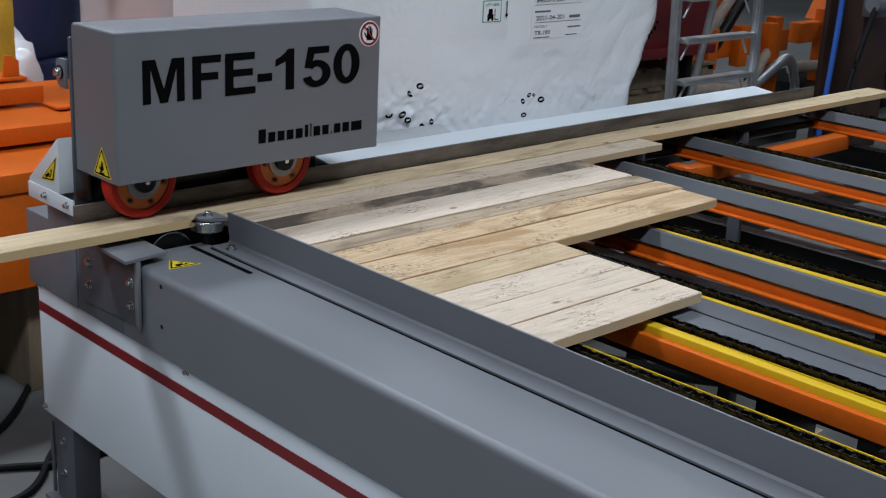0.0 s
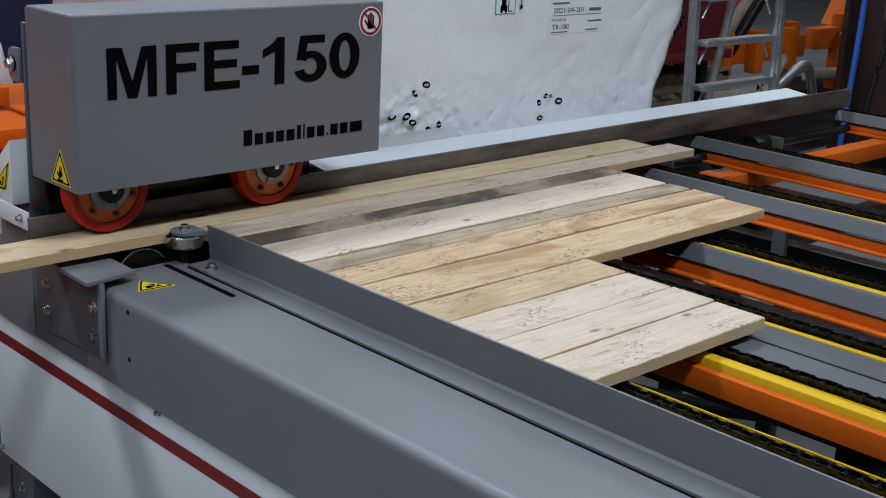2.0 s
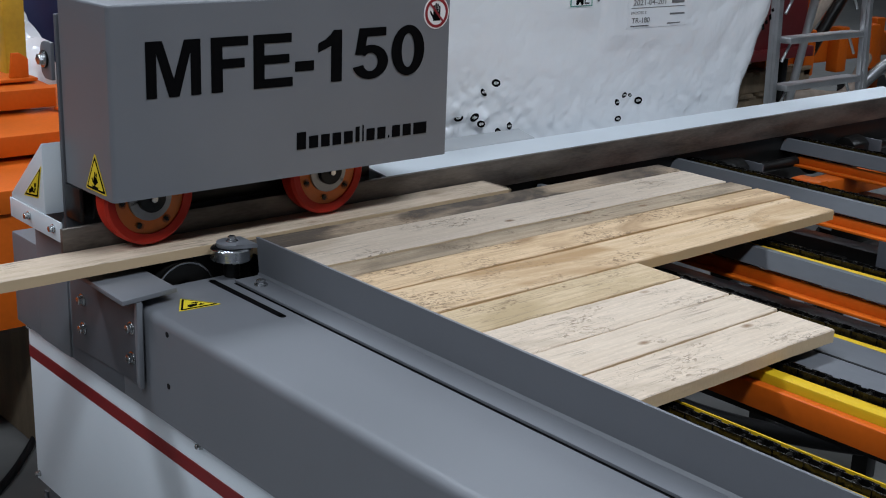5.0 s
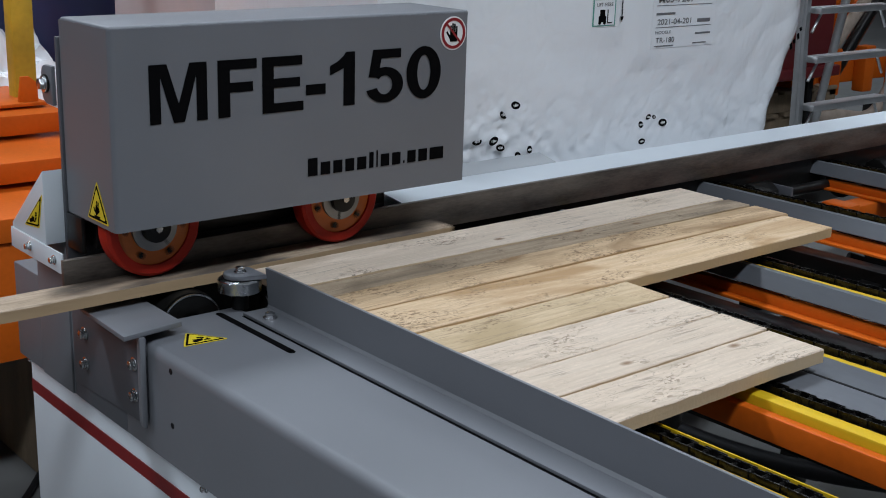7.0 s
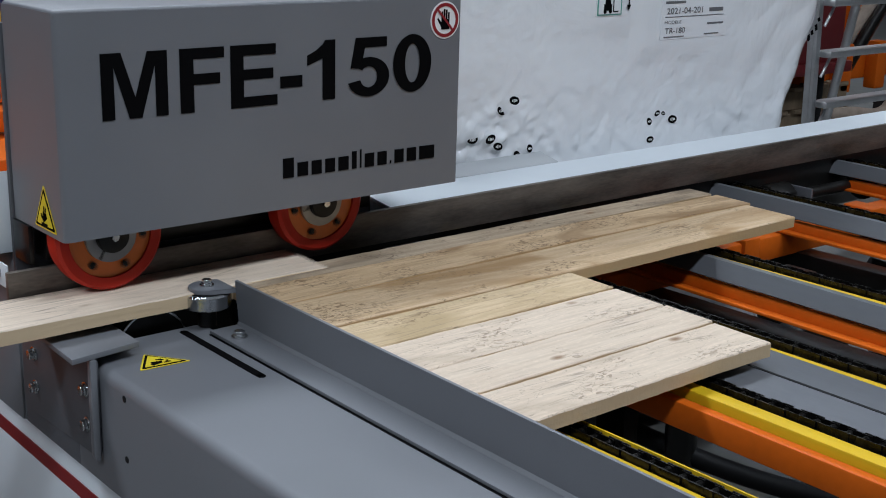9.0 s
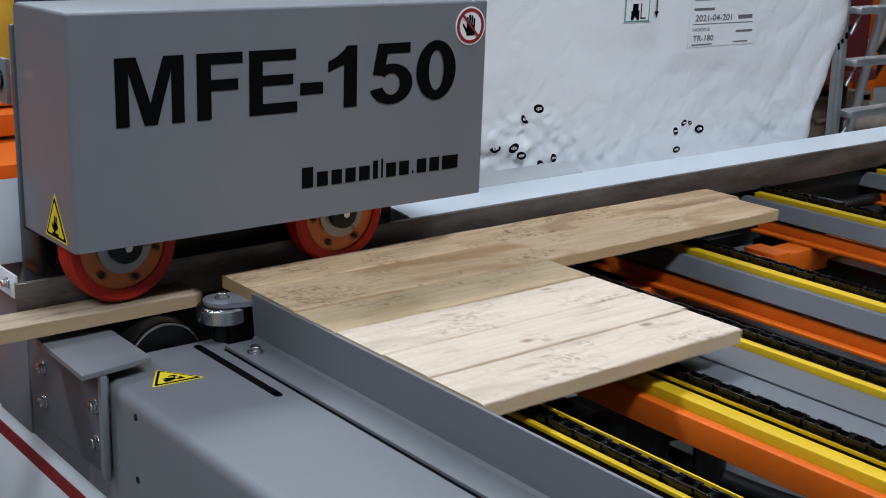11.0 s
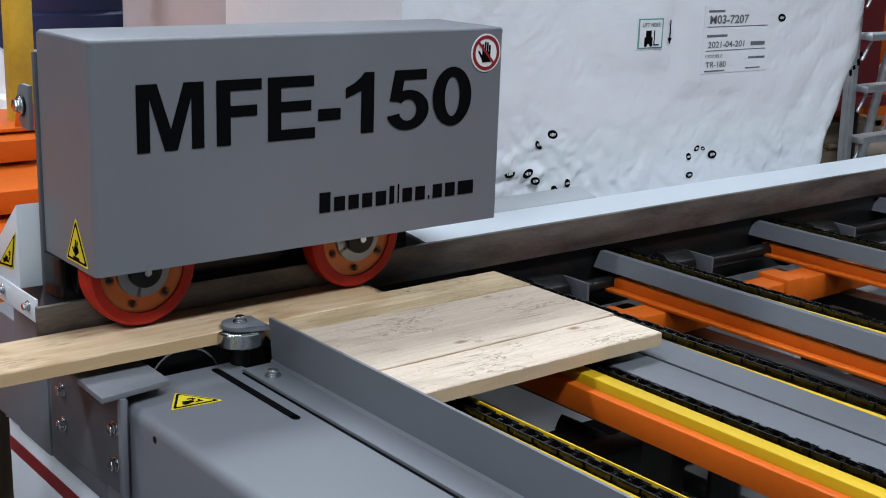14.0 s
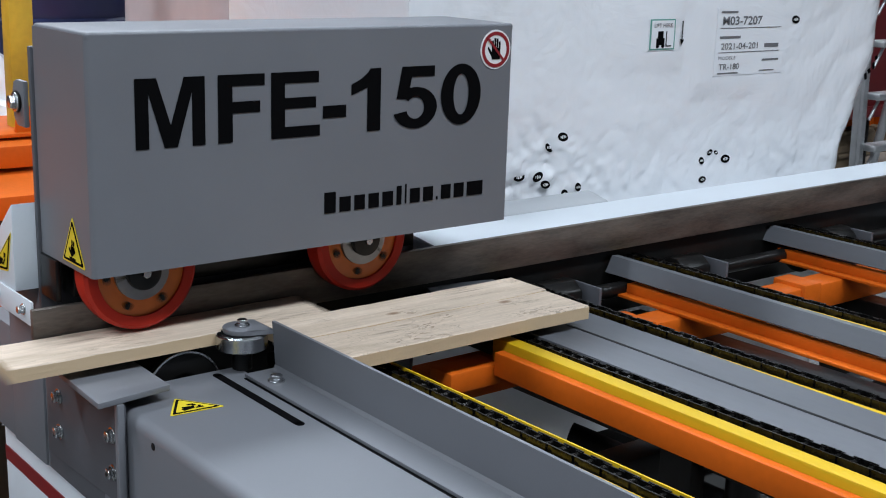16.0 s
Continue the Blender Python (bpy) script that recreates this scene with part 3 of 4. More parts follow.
def outfeed_bracket():
    b = thing("outfeed_bracket", "grey welded steel bracket bolted to the frame end", "bracket")
    bm = bmesh.new()
    prism(bm, [(0.205, 0.870), (-0.085, 0.870), (-0.092, 0.862), (-0.092, 0.712), (-0.080, 0.70), (-0.02, 0.70), (0.205, 0.690)], "x", -0.002, 0.0035, 0.001)
    part("bolt_plate", bm, GREYD, b, "dark grey bolted plate")
    bm = bmesh.new()
    prism(bm, [(-0.036, 0.085), (-0.042, -0.102), (0.076, -0.086), (0.078, 0.080)], "z", 0.870, 0.879, 0.001)
    part("top_plate", bm, GREY, b)
    bm = bmesh.new()
    prism(bm, [(-0.0025, 0.8695), (-0.013, 0.8695), (-0.013, 0.712), (-0.010, 0.702), (-0.0025, 0.700)], "y", -0.100, -0.088, 0.001)
    part("web", bm, GREY, b, "upright stiffening web")
    for y, z in ((-0.054, 0.806), (-0.054, 0.747), (0.151, 0.803), (0.151, 0.743)):
        bolt_part((-0.002, y, z), "x", b, 0.009, -1)
    return b


outfeed_bracket()


def guide_guard():
    g = thing("guide_angle", "long grey steel angle guide bolted on the frame", "guide rail")
    prof = [(0.2735, 0.937), (0.2680, 0.937), (0.2740, 0.864), (0.270, 0.8585), (0.2190, 0.8585), (0.2190, 0.8540), (0.279, 0.8540)]
    part("angle", one(prism, prof, "y", -2.6, -0.055), GREY, g)
    part("gap", one(box, 0.2140, 0.2188, -2.6, -0.06, 0.8531, 0.8537), INK, g, "dark gap beside the angle")
    bolt_part((0.243, -0.110, 0.8585), "z", g, 0.0095, 1)
    r = thing("guide_roller", "steel cam roller on a grey arm at the guide's end", "roller")
    lathe_p = [(0.012, -0.013), (0.038, -0.013), (0.0415, -0.0105), (0.0415, 0.0105), (0.038, 0.013), (0.012, 0.013)]
    part("roller", one(lathe, (0.236, -0.016, 0.901), "z", lathe_p, 48), CHROME, r, "polished bearing steel roller")
    part("seal", one(cyl, (0.236, -0.016, 0.9135), "z", 0.033, 0.003, 32), DARK, r)
    part("spacer", one(cyl, (0.236, -0.016, 0.873), "z", 0.016, 0.038, 24), BLACK, r)
    bm = bmesh.new()
    poly = [(0.2705, -0.058), (0.2705, 0.008)] + [(0.236 + 0.030 * math.cos(a), -0.015 + 0.030 * math.sin(a)) for a in [math.radians(70 + 20 * k) for k in range(11)]]
    prism(bm, poly, "z", 0.9155, 0.9235, 0.0008)
    part("arm", bm, GREY, r)
    bolt_part((0.238, -0.014, 0.9235), "z", r, 0.0085, 1)
    u = thing("lower_roller", "worn dark steel support roller under the lane", "roller")
    part("roller", one(lathe, (0.15, 0.065, 0.822), "y", [(0.02, -0.045), (0.062, -0.045), (0.0675, -0.04), (0.069, -0.01), (0.069, 0.03), (0.066, 0.04), (0.02, 0.04)], 48), BLACK, u)
    part("face", one(ring, (0.15, 0.018, 0.822), "y", 0.03, 0.0615, 0.004), BLACK, u, "worn roller face")
    part("rim", one(ring, (0.15, 0.0165, 0.822), "y", 0.0625, 0.0655, 0.003), CHROME, u, "bright worn rim")
    part("axle", one(cyl, (0.15, 0.06, 0.822), "y", 0.02, 0.16, 20), BLACK, u)
    return g


guide_guard()


# ---- the chain deck ----
def chain_mesh(y0, y1):
    bm = bmesh.new()
    pitch = 0.0254
    n = int((y1 - y0) / pitch)
    for k in range(n):
        y = y0 + k * pitch
        cyl(bm, (0, y, 0.010), "x", 0.0055, 0.013, 8)
        w = 0.0080 if k % 2 else 0.0105
        for sx in (-1, 1):
            box(bm, sx * w - 0.0011, sx * w + 0.0011, y - 0.006, y + pitch + 0.006, 0.004, 0.0165 if k % 2 else 0.0175)
    return mesh_of("chain", bm, CHAINM)


CHAIN = chain_mesh(-2.6, 0.16)
LIFTS = []


def conveyor(x_yellow, w_yellow, x_chain, y_end, top=0.862):
    c = thing("chain_lift", "black roller chain on a yellow plastic wear strip", "chain conveyor", (0, 0, 0), "chain lifts")
    part("wear_strip", one(box, x_yellow, x_yellow + w_yellow, -2.6, y_end - 0.02, top - (0.024 if w_yellow > 0.01 else 0.006), top, 0.0012), YELLOW, c, "bright yellow plastic strip")
    part("chain_track", one(box, x_chain - 0.015, x_chain + 0.015, -2.6, y_end + 0.02, top - 0.040, top - 0.005, 0.001), BLACK, c, "oily black chain track")
    if 0.005 < w_yellow < 0.01:
        part("thin_strip", one(box, x_chain + 0.0185, x_chain + 0.0215, -2.6, y_end - 0.02, top - 0.012, top + 0.0085), YELLOW, c)
    # Black box added to keep the gap below the chain dark.
    if w_yellow > 0.01:
        part("dark_gap_box", one(box, x_chain - 0.035, x_chain + 0.030, -2.6, y_end - 0.02, top - 0.20, top - 0.12, 0.004), BLACK, c, "black box added to keep the gap below the chain dark")
    ob = new("chain", CHAIN)
    ob.parent, ob.location = c, (x_chain, 0, top - 0.008)
    tagged(ob, "oiled black roller chain")
    LIFTS.append(c)
    return c


for xy, wy, xc, tp in ((0.374, 0.0098, 0.398, 0.872), (0.663, 0.0015, 0.684, 0.872), (0.882, 0.016, 0.920, 0.872), (1.247, 0.024, 1.292, 0.872), (1.801, 0.024, 1.848, 0.872), (2.336, 0.022, 2.386, 0.872), (3.273, 0.024, 3.328, 0.872)):
    conveyor(xy, wy, xc, 0.135, tp)


def deck_beam(x0, x1, y_end, seam=False):
    d = thing("deck_beam", "grey steel deck beam on an orange painted channel", "conveyor beam", group="deck beams")
    xl = x0 if seam else x1 - 0.060
    bm = bmesh.new()
    if seam:
        prism(bm, [(xl, -2.6), (x1, -2.6), (x1, y_end + 0.02), (xl + 0.03, y_end + 0.055), (xl, y_end - 0.02)], "z", 0.866, 0.876, 0.0015)
    else:
        prism(bm, [(x1 - 0.016, 0.876), (x1, 0.876), (x1, 0.866), (x1 - 0.012, 0.866), (x1 - 0.026, 0.838), (x1 - 0.034, 0.842)], "y", -2.6, y_end)
    part("top_plate", bm, DECKG, d, "grey painted top plate")
    if seam:
        xm = (x0 + x1) / 2
        part("seam", one(box, xm - 0.003, xm + 0.003, -2.6, y_end - 0.02, 0.8755, 0.8768), DARK, d)
    if seam:
        part("side_plate", one(box, xl, xl + 0.008, -2.6, y_end - 0.045, 0.834, 0.8655, 0.001), DECKG, d)
    part("channel", one(box, xl + 0.030, x1 - 0.004, -2.6, y_end - 0.06, 0.804, 0.8300 if not seam else 0.8645, 0.003), ORANGE, d, "orange painted channel")
    part("flange", one(box, xl + 0.006, xl + 0.030, -2.6, y_end - 0.06, 0.804, 0.810, 0.001), ORANGE, d)
    for y in (-1.35, -2.3):
        part("leg", one(box, xl + 0.012, x1 - 0.006, y - 0.03, y + 0.03, 0.0, 0.805, 0.003), BLACK, d, "dark steel leg")
    return d


deck_beam(0.704, 0.879, 0.10, True)
deck_beam(1.128, 1.243, 0.13)
deck_beam(1.670, 1.797, 0.16)
deck_beam(2.210, 2.333, 0.14)
deck_beam(3.140, 3.270, 0.14)


def orange_beams():
    o = thing("push_beam", "orange painted channel beam beside the yellow strip", "conveyor beam")
    part("channel", one(box, 0.609, 0.6295, -2.6, -0.20, 0.822, 0.864, 0.003), ORANGE, o)
    part("wear_strip", one(box, 0.630, 0.660, -2.6, -0.17, 0.835, 0.879, 0.004, 2), YELLOW, o, "thick yellow plastic strip")
    part("end_block", one(box, 0.52, 0.629, -0.198, -0.14, 0.8025, 0.840, 0.004), ORANGE, o)
    for y in (-0.6, -1.9):
        part("leg", one(box, 0.612, 0.645, y - 0.03, y + 0.03, 0.0, 0.823, 0.003), BLACK, o, "dark steel leg")
    c = thing("cross_tube", "orange painted square cross tube of the deck", "conveyor beam")
    part("tube", one(box, 0.56, 3.24, -0.105, -0.035, 0.742, 0.802, 0.006), ORANGE, c)
    for x in (1.10, 1.64, 2.17):
        part("weld_saddle", one(box, x - 0.05, x + 0.01, -0.115, -0.025, 0.742, 0.812, 0.006), ORANGE, c)
    part("rear_tube", one(box, 0.3, 3.24, -2.3, -2.22, 0.68, 0.75, 0.006), ORANGE, c)
    return o


orange_beams()


def drive_line():
    d = thing("chain_drive", "dark steel shaft with bearing blocks under the fence", "drive shaft")
    part("shaft", one(cyl, (1.83, 0.085, 0.815), "x", 0.016, 2.96, 20), BLACK, d)
    for x in (0.398, 0.684, 0.92, 1.29, 1.836, 2.386):
        bm = bmesh.new()
        lathe(bm, (x, 0.085, 0.815), "x", [(0.018, -0.012), (0.045, -0.006), (0.050, -0.003), (0.050, 0.003), (0.045, 0.006), (0.018, 0.012)], 20)
        part("sprocket", bm, BLACK, d, "oily sprocket")
    for x in (0.54, 1.02, 1.42, 1.98, 2.62):
        bm = bmesh.new()
        prism(bm, [(0.05, 0.76), (0.13, 0.76), (0.125, 0.845), (0.10, 0.86), (0.075, 0.86), (0.05, 0.84)], "x", x - 0.045, x + 0.045, 0.006)
        blk = part("bearing_block", bm, BLACK, d, "black cast bearing block")
        part("plate", one(box, x + 0.06, x + 0.068, 0.02, 0.10, 0.74, 0.85, 0.002), GREYD, d)
        bolt_part((x + 0.06, 0.06, 0.80), "x", blk, 0.008, -1)
    return d


drive_line()


def lift_frame():
    l = thing("lift_frame", "black oily lifting frame with air cylinders under the deck", "machine frame")
    part("cross_bar", one(box, 0.36, 3.22, -0.42, -0.36, 0.66, 0.72, 0.004), BLACK, l)
    part("cross_bar", one(box, 0.36, 3.22, -1.62, -1.56, 0.66, 0.72, 0.004), BLACK, l)
    for x in (0.54, 1.06, 1.56, 2.1):
        part("cylinder", one(cyl, (x, -0.39, 0.56), "z", 0.032, 0.20, 20), BLACK, l, "black air cylinder")
        part("rod", one(cyl, (x, -0.39, 0.70), "z", 0.010, 0.12, 12), CHROME, l)
        part("bracket", one(box, x - 0.05, x + 0.05, -0.30, -0.22, 0.60, 0.78, 0.004), BLACK, l)
        part("post", one(box, x - 0.025, x + 0.025, -0.415, -0.365, 0.0, 0.46, 0.003), BLACK, l)
    for x in (0.50, 1.42):
        part("tray", one(box, x - 0.02, x + 0.16, -0.75, -0.20, 0.50, 0.51, 0.002), GREYD, l)
    return l


lift_frame()


# ---- boards ----
WOODS = {
    "pale": wood_material("pale_pine_board", (0.650, 0.530, 0.415), (0.590, 0.469, 0.358), (0.488, 0.378, 0.277), 0.12, 1.0),
    "pale2": wood_material("pale_pine_board_marked", (0.660, 0.536, 0.420), (0.596, 0.474, 0.362), (0.432, 0.339, 0.248), 0.17, 2.0, 0.55),
    "white": wood_material("white_pine_board", (0.714, 0.590, 0.471), (0.650, 0.525, 0.411), (0.541, 0.424, 0.316), 0.08, 3.0),
    "olive": wood_material("yellowish_board", (0.590, 0.444, 0.277), (0.503, 0.364, 0.215), (0.432, 0.313, 0.172), 0.32, 4.0, 0.52),
    "honey": wood_material("honey_brown_board", (0.639, 0.464, 0.296), (0.541, 0.373, 0.215), (0.390, 0.237, 0.110), 0.32, 5.0, 0.50),
    "honey2": wood_material("honey_brown_board_stained", (0.617, 0.435, 0.263), (0.503, 0.339, 0.191), (0.303, 0.181, 0.086), 0.38, 6.0, 0.49),
    "grey": wood_material("grey_weathered_board", (0.460, 0.354, 0.244), (0.347, 0.256, 0.172), (0.226, 0.167, 0.110), 0.32, 7.0, 0.52),
    "brown": wood_material("brown_stained_board", (0.476, 0.358, 0.253), (0.357, 0.262, 0.176), (0.093, 0.070, 0.053), 0.42, 8.0),
    "drab": wood_material("drab_weathered_board", (0.633, 0.504, 0.382), (0.530, 0.409, 0.296), (0.357, 0.267, 0.182), 0.24, 9.0, 0.53),
    "long": wood_material("long_yellow_board", (0.650, 0.504, 0.320), (0.552, 0.414, 0.248), (0.367, 0.264, 0.158), 0.22, 10.0),
}
Z_LOW, THICK = 0.8935, 0.0225


def board(length, width, wood, label, seed):
    """A rough-sawn board with slightly wandering edges; its base is the middle of its left end."""
    rnd = random.Random(seed)
    bm = bmesh.new()
    n = 28
    width -= 0.0036
    thick = THICK * rnd.uniform(0.93, 1.06)
    ph = [rnd.uniform(0, 6) for _ in range(6)]
    rows = []
    for k in range(n + 1):
        x = length * k / n
        wob = lambda j: 0.0012 * math.sin(4.5 * x + ph[j]) + 0.0007 * math.sin(17 * x + ph[j + 1]) + rnd.uniform(-0.0006, 0.0006)
        a, b = -width / 2 + wob(0), width / 2 + wob(2)
        ch = 0.0010 + rnd.uniform(0, 0.0014)
        zt = thick + 0.0008 * math.sin(3 * x + ph[4])
        rows.append([bm.verts.new((x + (rnd.uniform(-0.001, 0.001) if k in (0, n) else 0), yy, zz)) for yy, zz in ((a, 0), (b, 0), (b, zt - ch), (b - ch, zt), (a + ch, zt), (a, zt - ch))])
    for p, q in zip(rows, rows[1:]):
        for j in range(6):
            bm.faces.new((p[j], p[(j + 1) % 6], q[(j + 1) % 6], q[j]))
    bm.faces.new(rows[0][::-1]), bm.faces.new(rows[-1])
    return solid("board", bm, WOODS[wood], label, "board", "boards on the deck")


X_REST = 0.282
# back edge and front edge on the deck at the start, right end, wood, label; the first lies in the lane
STACK = [
    (0.000, -0.101, 1.975, "drab", "drab rough-sawn pallet board lying on the chains"),
    (-0.102, -0.184, 1.535, "brown", "dark brown stained rough board with a grey patch"),
    (-0.186, -0.330, 1.530, "white", "clean pale pine board lying on the chains"),
    (-0.332, -0.404, 1.538, "grey", "narrow grey weathered board"),
    (-0.406, -0.506, 1.545, "honey2", "honey brown rough board with dark stains"),
    (-0.508, -0.645, 1.520, "honey", "honey brown knotty board with a rough edge"),
    (-0.647, -0.757, 0.822, "olive", "short yellowish rough board"),
    (-0.759, -0.876, 0.820, "pale2", "short pale board with dark saw marks"),
    (-0.878, -0.982, 0.818, "pale", "short pale pine board with dark smudges"),
    (-0.984, -1.100, 0.808, "pale2", "short pale board with a knot in its edge"),
]
LANE_BACK = 0.1185
LONG = board(4.6, 0.114, "long", "very long yellow pine board running along the fence", 50)
BOARDS = [board(x1 - X_REST, yb - yf, wood, label, 60 + k) for k, (yb, yf, x1, wood, label) in enumerate(STACK)]


# ---- wrapped machine behind the fence ----
def film_y(x, z):
    """How far back the film lies: flat under the labels, creased where it hangs loose."""
    calm = max(0.0, min(1.0, max(abs(x - 1.90) - 0.12, abs(z - 1.28) - 0.09) / 0.05)) * max(0.0, min(1.0, max(abs(x - 1.63) - 0.05, abs(z - 1.315) - 0.05) / 0.05))
    loose = max(0.0, 1 - abs(z - 0.98) / 0.20) * max(0.3, 1 - abs(x - 1.30) / 0.33)
    fold = 0.009 * noise.noise((x * 3.1, z * 2.6, 1.7)) + 0.0035 * noise.noise((x * 9 + 2 * z, z * 7, 4.1))
    fold += 0.012 * loose * (1 - 2 * abs(noise.noise((x * 15 + 9 * z, z * 11 - 7 * x, 7.7)))) + 0.006 * loose * noise.noise((x * 40, z * 33, 3.3))
    fold += 0.0058 * (1 - 2.4 * abs(noise.noise((x * 8 - 7 * z, z * 5 + 2 * x, 2.2)))) * max(0.25, min(0.55, (x - 1.95) * 2.5))
    fold += 0.0062 * max(0.14, loose) * (1 - 2 * abs(noise.noise((x * 31 - 22 * z, z * 25 + 19 * x, 9.1)))) + 0.0022 * max(0.14, loose) * (1 - 2 * abs(noise.noise((x * 66 + 40 * z, z * 48 - 35 * x, 5.9))))
    return 0.4205 + calm * max(-0.004, fold)


def wrapped_crate():
    c = thing("wrapped_machine", "machine wrapped in glossy white shrink film with labels and scuffs", "wrapped crate")
    bm = bmesh.new()
    nx, nz = 300, 260
    x0, z0, z1 = 0.98, 0.30, 1.95
    grid = []
    for k in range(nz + 1):
        z = z0 + (z1 - z0) * k / nz
        # right outline: narrow at the foot, bulging upward
        edge = 2.385 + 0.008 * math.sin(14 * z) + 0.005 * math.sin(37 * z) + 0.17 / (1 + math.exp(-(z - 1.12) * 13)) - 0.06 / (1 + math.exp(-(z - 1.36) * 20))
        row = []
        for j in range(nx + 1):
            u = j / nx
            x = x0 + (edge - x0) * u
            y = film_y(x, z) + 0.20 * max(0, u - 0.93) ** 2 * 60
            row.append(bm.verts.new((x, y, z)))
        grid.append(row)
    for a, b in zip(grid, grid[1:]):
        for j in range(nx):
            bm.faces.new((a[j], a[j + 1], b[j + 1], b[j]))
    # sides, back and top close the body
    back = [[bm.verts.new((row[0].co.x + 0.05, 1.25, row[0].co.z)), bm.verts.new((row[-1].co.x - 0.02, 1.25, row[-1].co.z))] for row in grid]
    for (a, b), (p, q) in zip(zip(grid, grid[1:]), zip(back, back[1:])):
        bm.faces.new((a[0], b[0], q[0], p[0]))
        bm.faces.new((a[-1], p[1], q[1], b[-1]))
        bm.faces.new((p[0], q[0], q[1], p[1]))
    bm.faces.new([*grid[-1], back[-1][1], back[-1][0]])
    part("film", bm, FILM, c, "glossy wrinkled white plastic film")
    # This black base is added so the space under the film stays dark.
    part("base", one(box, 1.04, 2.40, 0.50, 1.22, 0.14, 0.37, 0.004), BLACK, c, "black box added to darken the space under the film")
    for x in (1.10, 1.68, 2.24):
        part("skid", one(box, x, x + 0.12, 0.48, 1.24, 0.0, 0.141, 0.004), LUMBER, c, "timber skid")
    # printed ovals round the foot of the film
    for x, z, a, r in ((1.345, 1.062, 50, 0.011), (1.375, 1.085, 20, 0.012), (1.27, 0.998, 0, 0.012), (1.315, 0.995, -30, 0.012), (1.335, 0.975, 20, 0.011), (1.90, 0.982, 10, 0.013), (1.82, 0.935, 0, 0.010), (1.395, 0.945, 60, 0.010), (1.43, 0.958, 80, 0.009), (2.115, 1.345, 10, 0.012), (1.815, 0.985, 60, 0.009), (1.84, 1.005, -40, 0.008), (1.865, 1.002, 30, 0.006)):
        bm = bmesh.new()
        fy = film_y(x, z)
        m = Matrix.Translation((x, fy - 0.0012, z)) @ pose(0, 0, 0, 0, a, 0) @ Matrix.Diagonal((1.0, 1.0, 0.72, 1)) @ TURN["y"]
        bmesh.ops.create_cone(bm, cap_ends=True, segments=20, radius1=r * 1.2, radius2=r * 1.2, depth=0.001, matrix=m)
        o = part("printed_mark", bm, INK, c, "small black oval film print")
        bm = bmesh.new()
        for dx, hz in ((-0.5, 0.22), (-0.15, 0.36), (0.2, 0.28), (0.5, 0.2)):
            box(bm, x + r * (dx - 0.09), x + r * (dx + 0.09), fy - 0.0024, fy - 0.0018, z - r * hz, z + r * hz)
        part("inner_bar", bm, SIGNW, o)
    # handling label: bordered square with a lift truck and an arrow
    lab = part("lift_label", one(box, 1.6090, 1.6930, 0.4193, 0.4203, 1.2769, 1.3557), FILM, c, "small white handling label with green border")
    part("border", one(box, 1.6118, 1.6902, 0.4186, 0.4192, 1.2790, 1.3536), PRINTG, lab)
    part("field", one(box, 1.6160, 1.6860, 0.4178, 0.4185, 1.2822, 1.3504), FILM, lab)
    bm = bmesh.new()
    box(bm, 1.6314, 1.6566, 0.4170, 0.4177, 1.2906, 1.3074)
    box(bm, 1.6356, 1.6524, 0.4170, 0.4177, 1.3074, 1.3242)
    box(bm, 1.6608, 1.6636, 0.4170, 0.4177, 1.2864, 1.3242)
    box(bm, 1.6636, 1.6776, 0.4170, 0.4177, 1.2864, 1.2895)
    cyl(bm, (1.6356, 0.4173, 1.2885), "y", 0.005, 0.0007, 12)
    cyl(bm, (1.6524, 0.4173, 1.2885), "y", 0.005, 0.0007, 12)
    part("lift_truck", bm, INK, lab)
    letters("LIFT HERE", PRINT, lab, 1.6230, 1.6790, 1.3336, 1.3431, 0.4170, 0.01, "lift_lettering")
    bm = bmesh.new()
    box(bm, 1.7133, 1.7161, 0.4193, 0.4203, 1.3011, 1.3483)
    prism(bm, [(1.7084, 1.3032), (1.7210, 1.3032), (1.7147, 1.2885)], "y", 0.4193, 0.4203)
    part("arrow", bm, INK, c)
    sh = part("data_label", one(box, 1.8270, 2.0690, 0.4193, 0.4203, 1.2050, 1.3820), FILM, c, "white printed data sheet under the film")
    letters("M03-7207", PRINT, sh, 1.8451, 1.9829, 1.3348, 1.3572, 0.4183, 0.02, "sheet_lettering")
    letters("2021-04-201", PRINT, sh, 1.8451, 1.9737, 1.2723, 1.2888, 0.4183, 0.01, "sheet_lettering")
    letters("MODELE", PRINT, sh, 1.8392, 1.8981, 1.2463, 1.2546, 0.4183, 0.0, "sheet_lettering")
    letters("TR-180", PRINT, sh, 1.8421, 1.9132, 1.2203, 1.2357, 0.4183, 0.01, "sheet_lettering")
    bm = bmesh.new()
    for a, b, z, h in ((1.8392, 1.8951, 1.3655, 0.005), (1.8392, 1.9102, 1.3006, 0.006), (1.8392, 2.0539, 1.3265, 0.0015), (1.8392, 2.0539, 1.2640, 0.0015), (1.9980, 2.0493, 1.2746, 0.010), (1.9934, 2.0539, 1.2392, 0.005), (1.8392, 1.9102, 1.2097, 0.003), (1.9858, 2.0388, 1.2121, 0.003)):
        box(bm, a, b, 0.4183, 0.4190, z, z + h)
    part("sheet_print", bm, PRINT, sh)
    bm = bmesh.new()
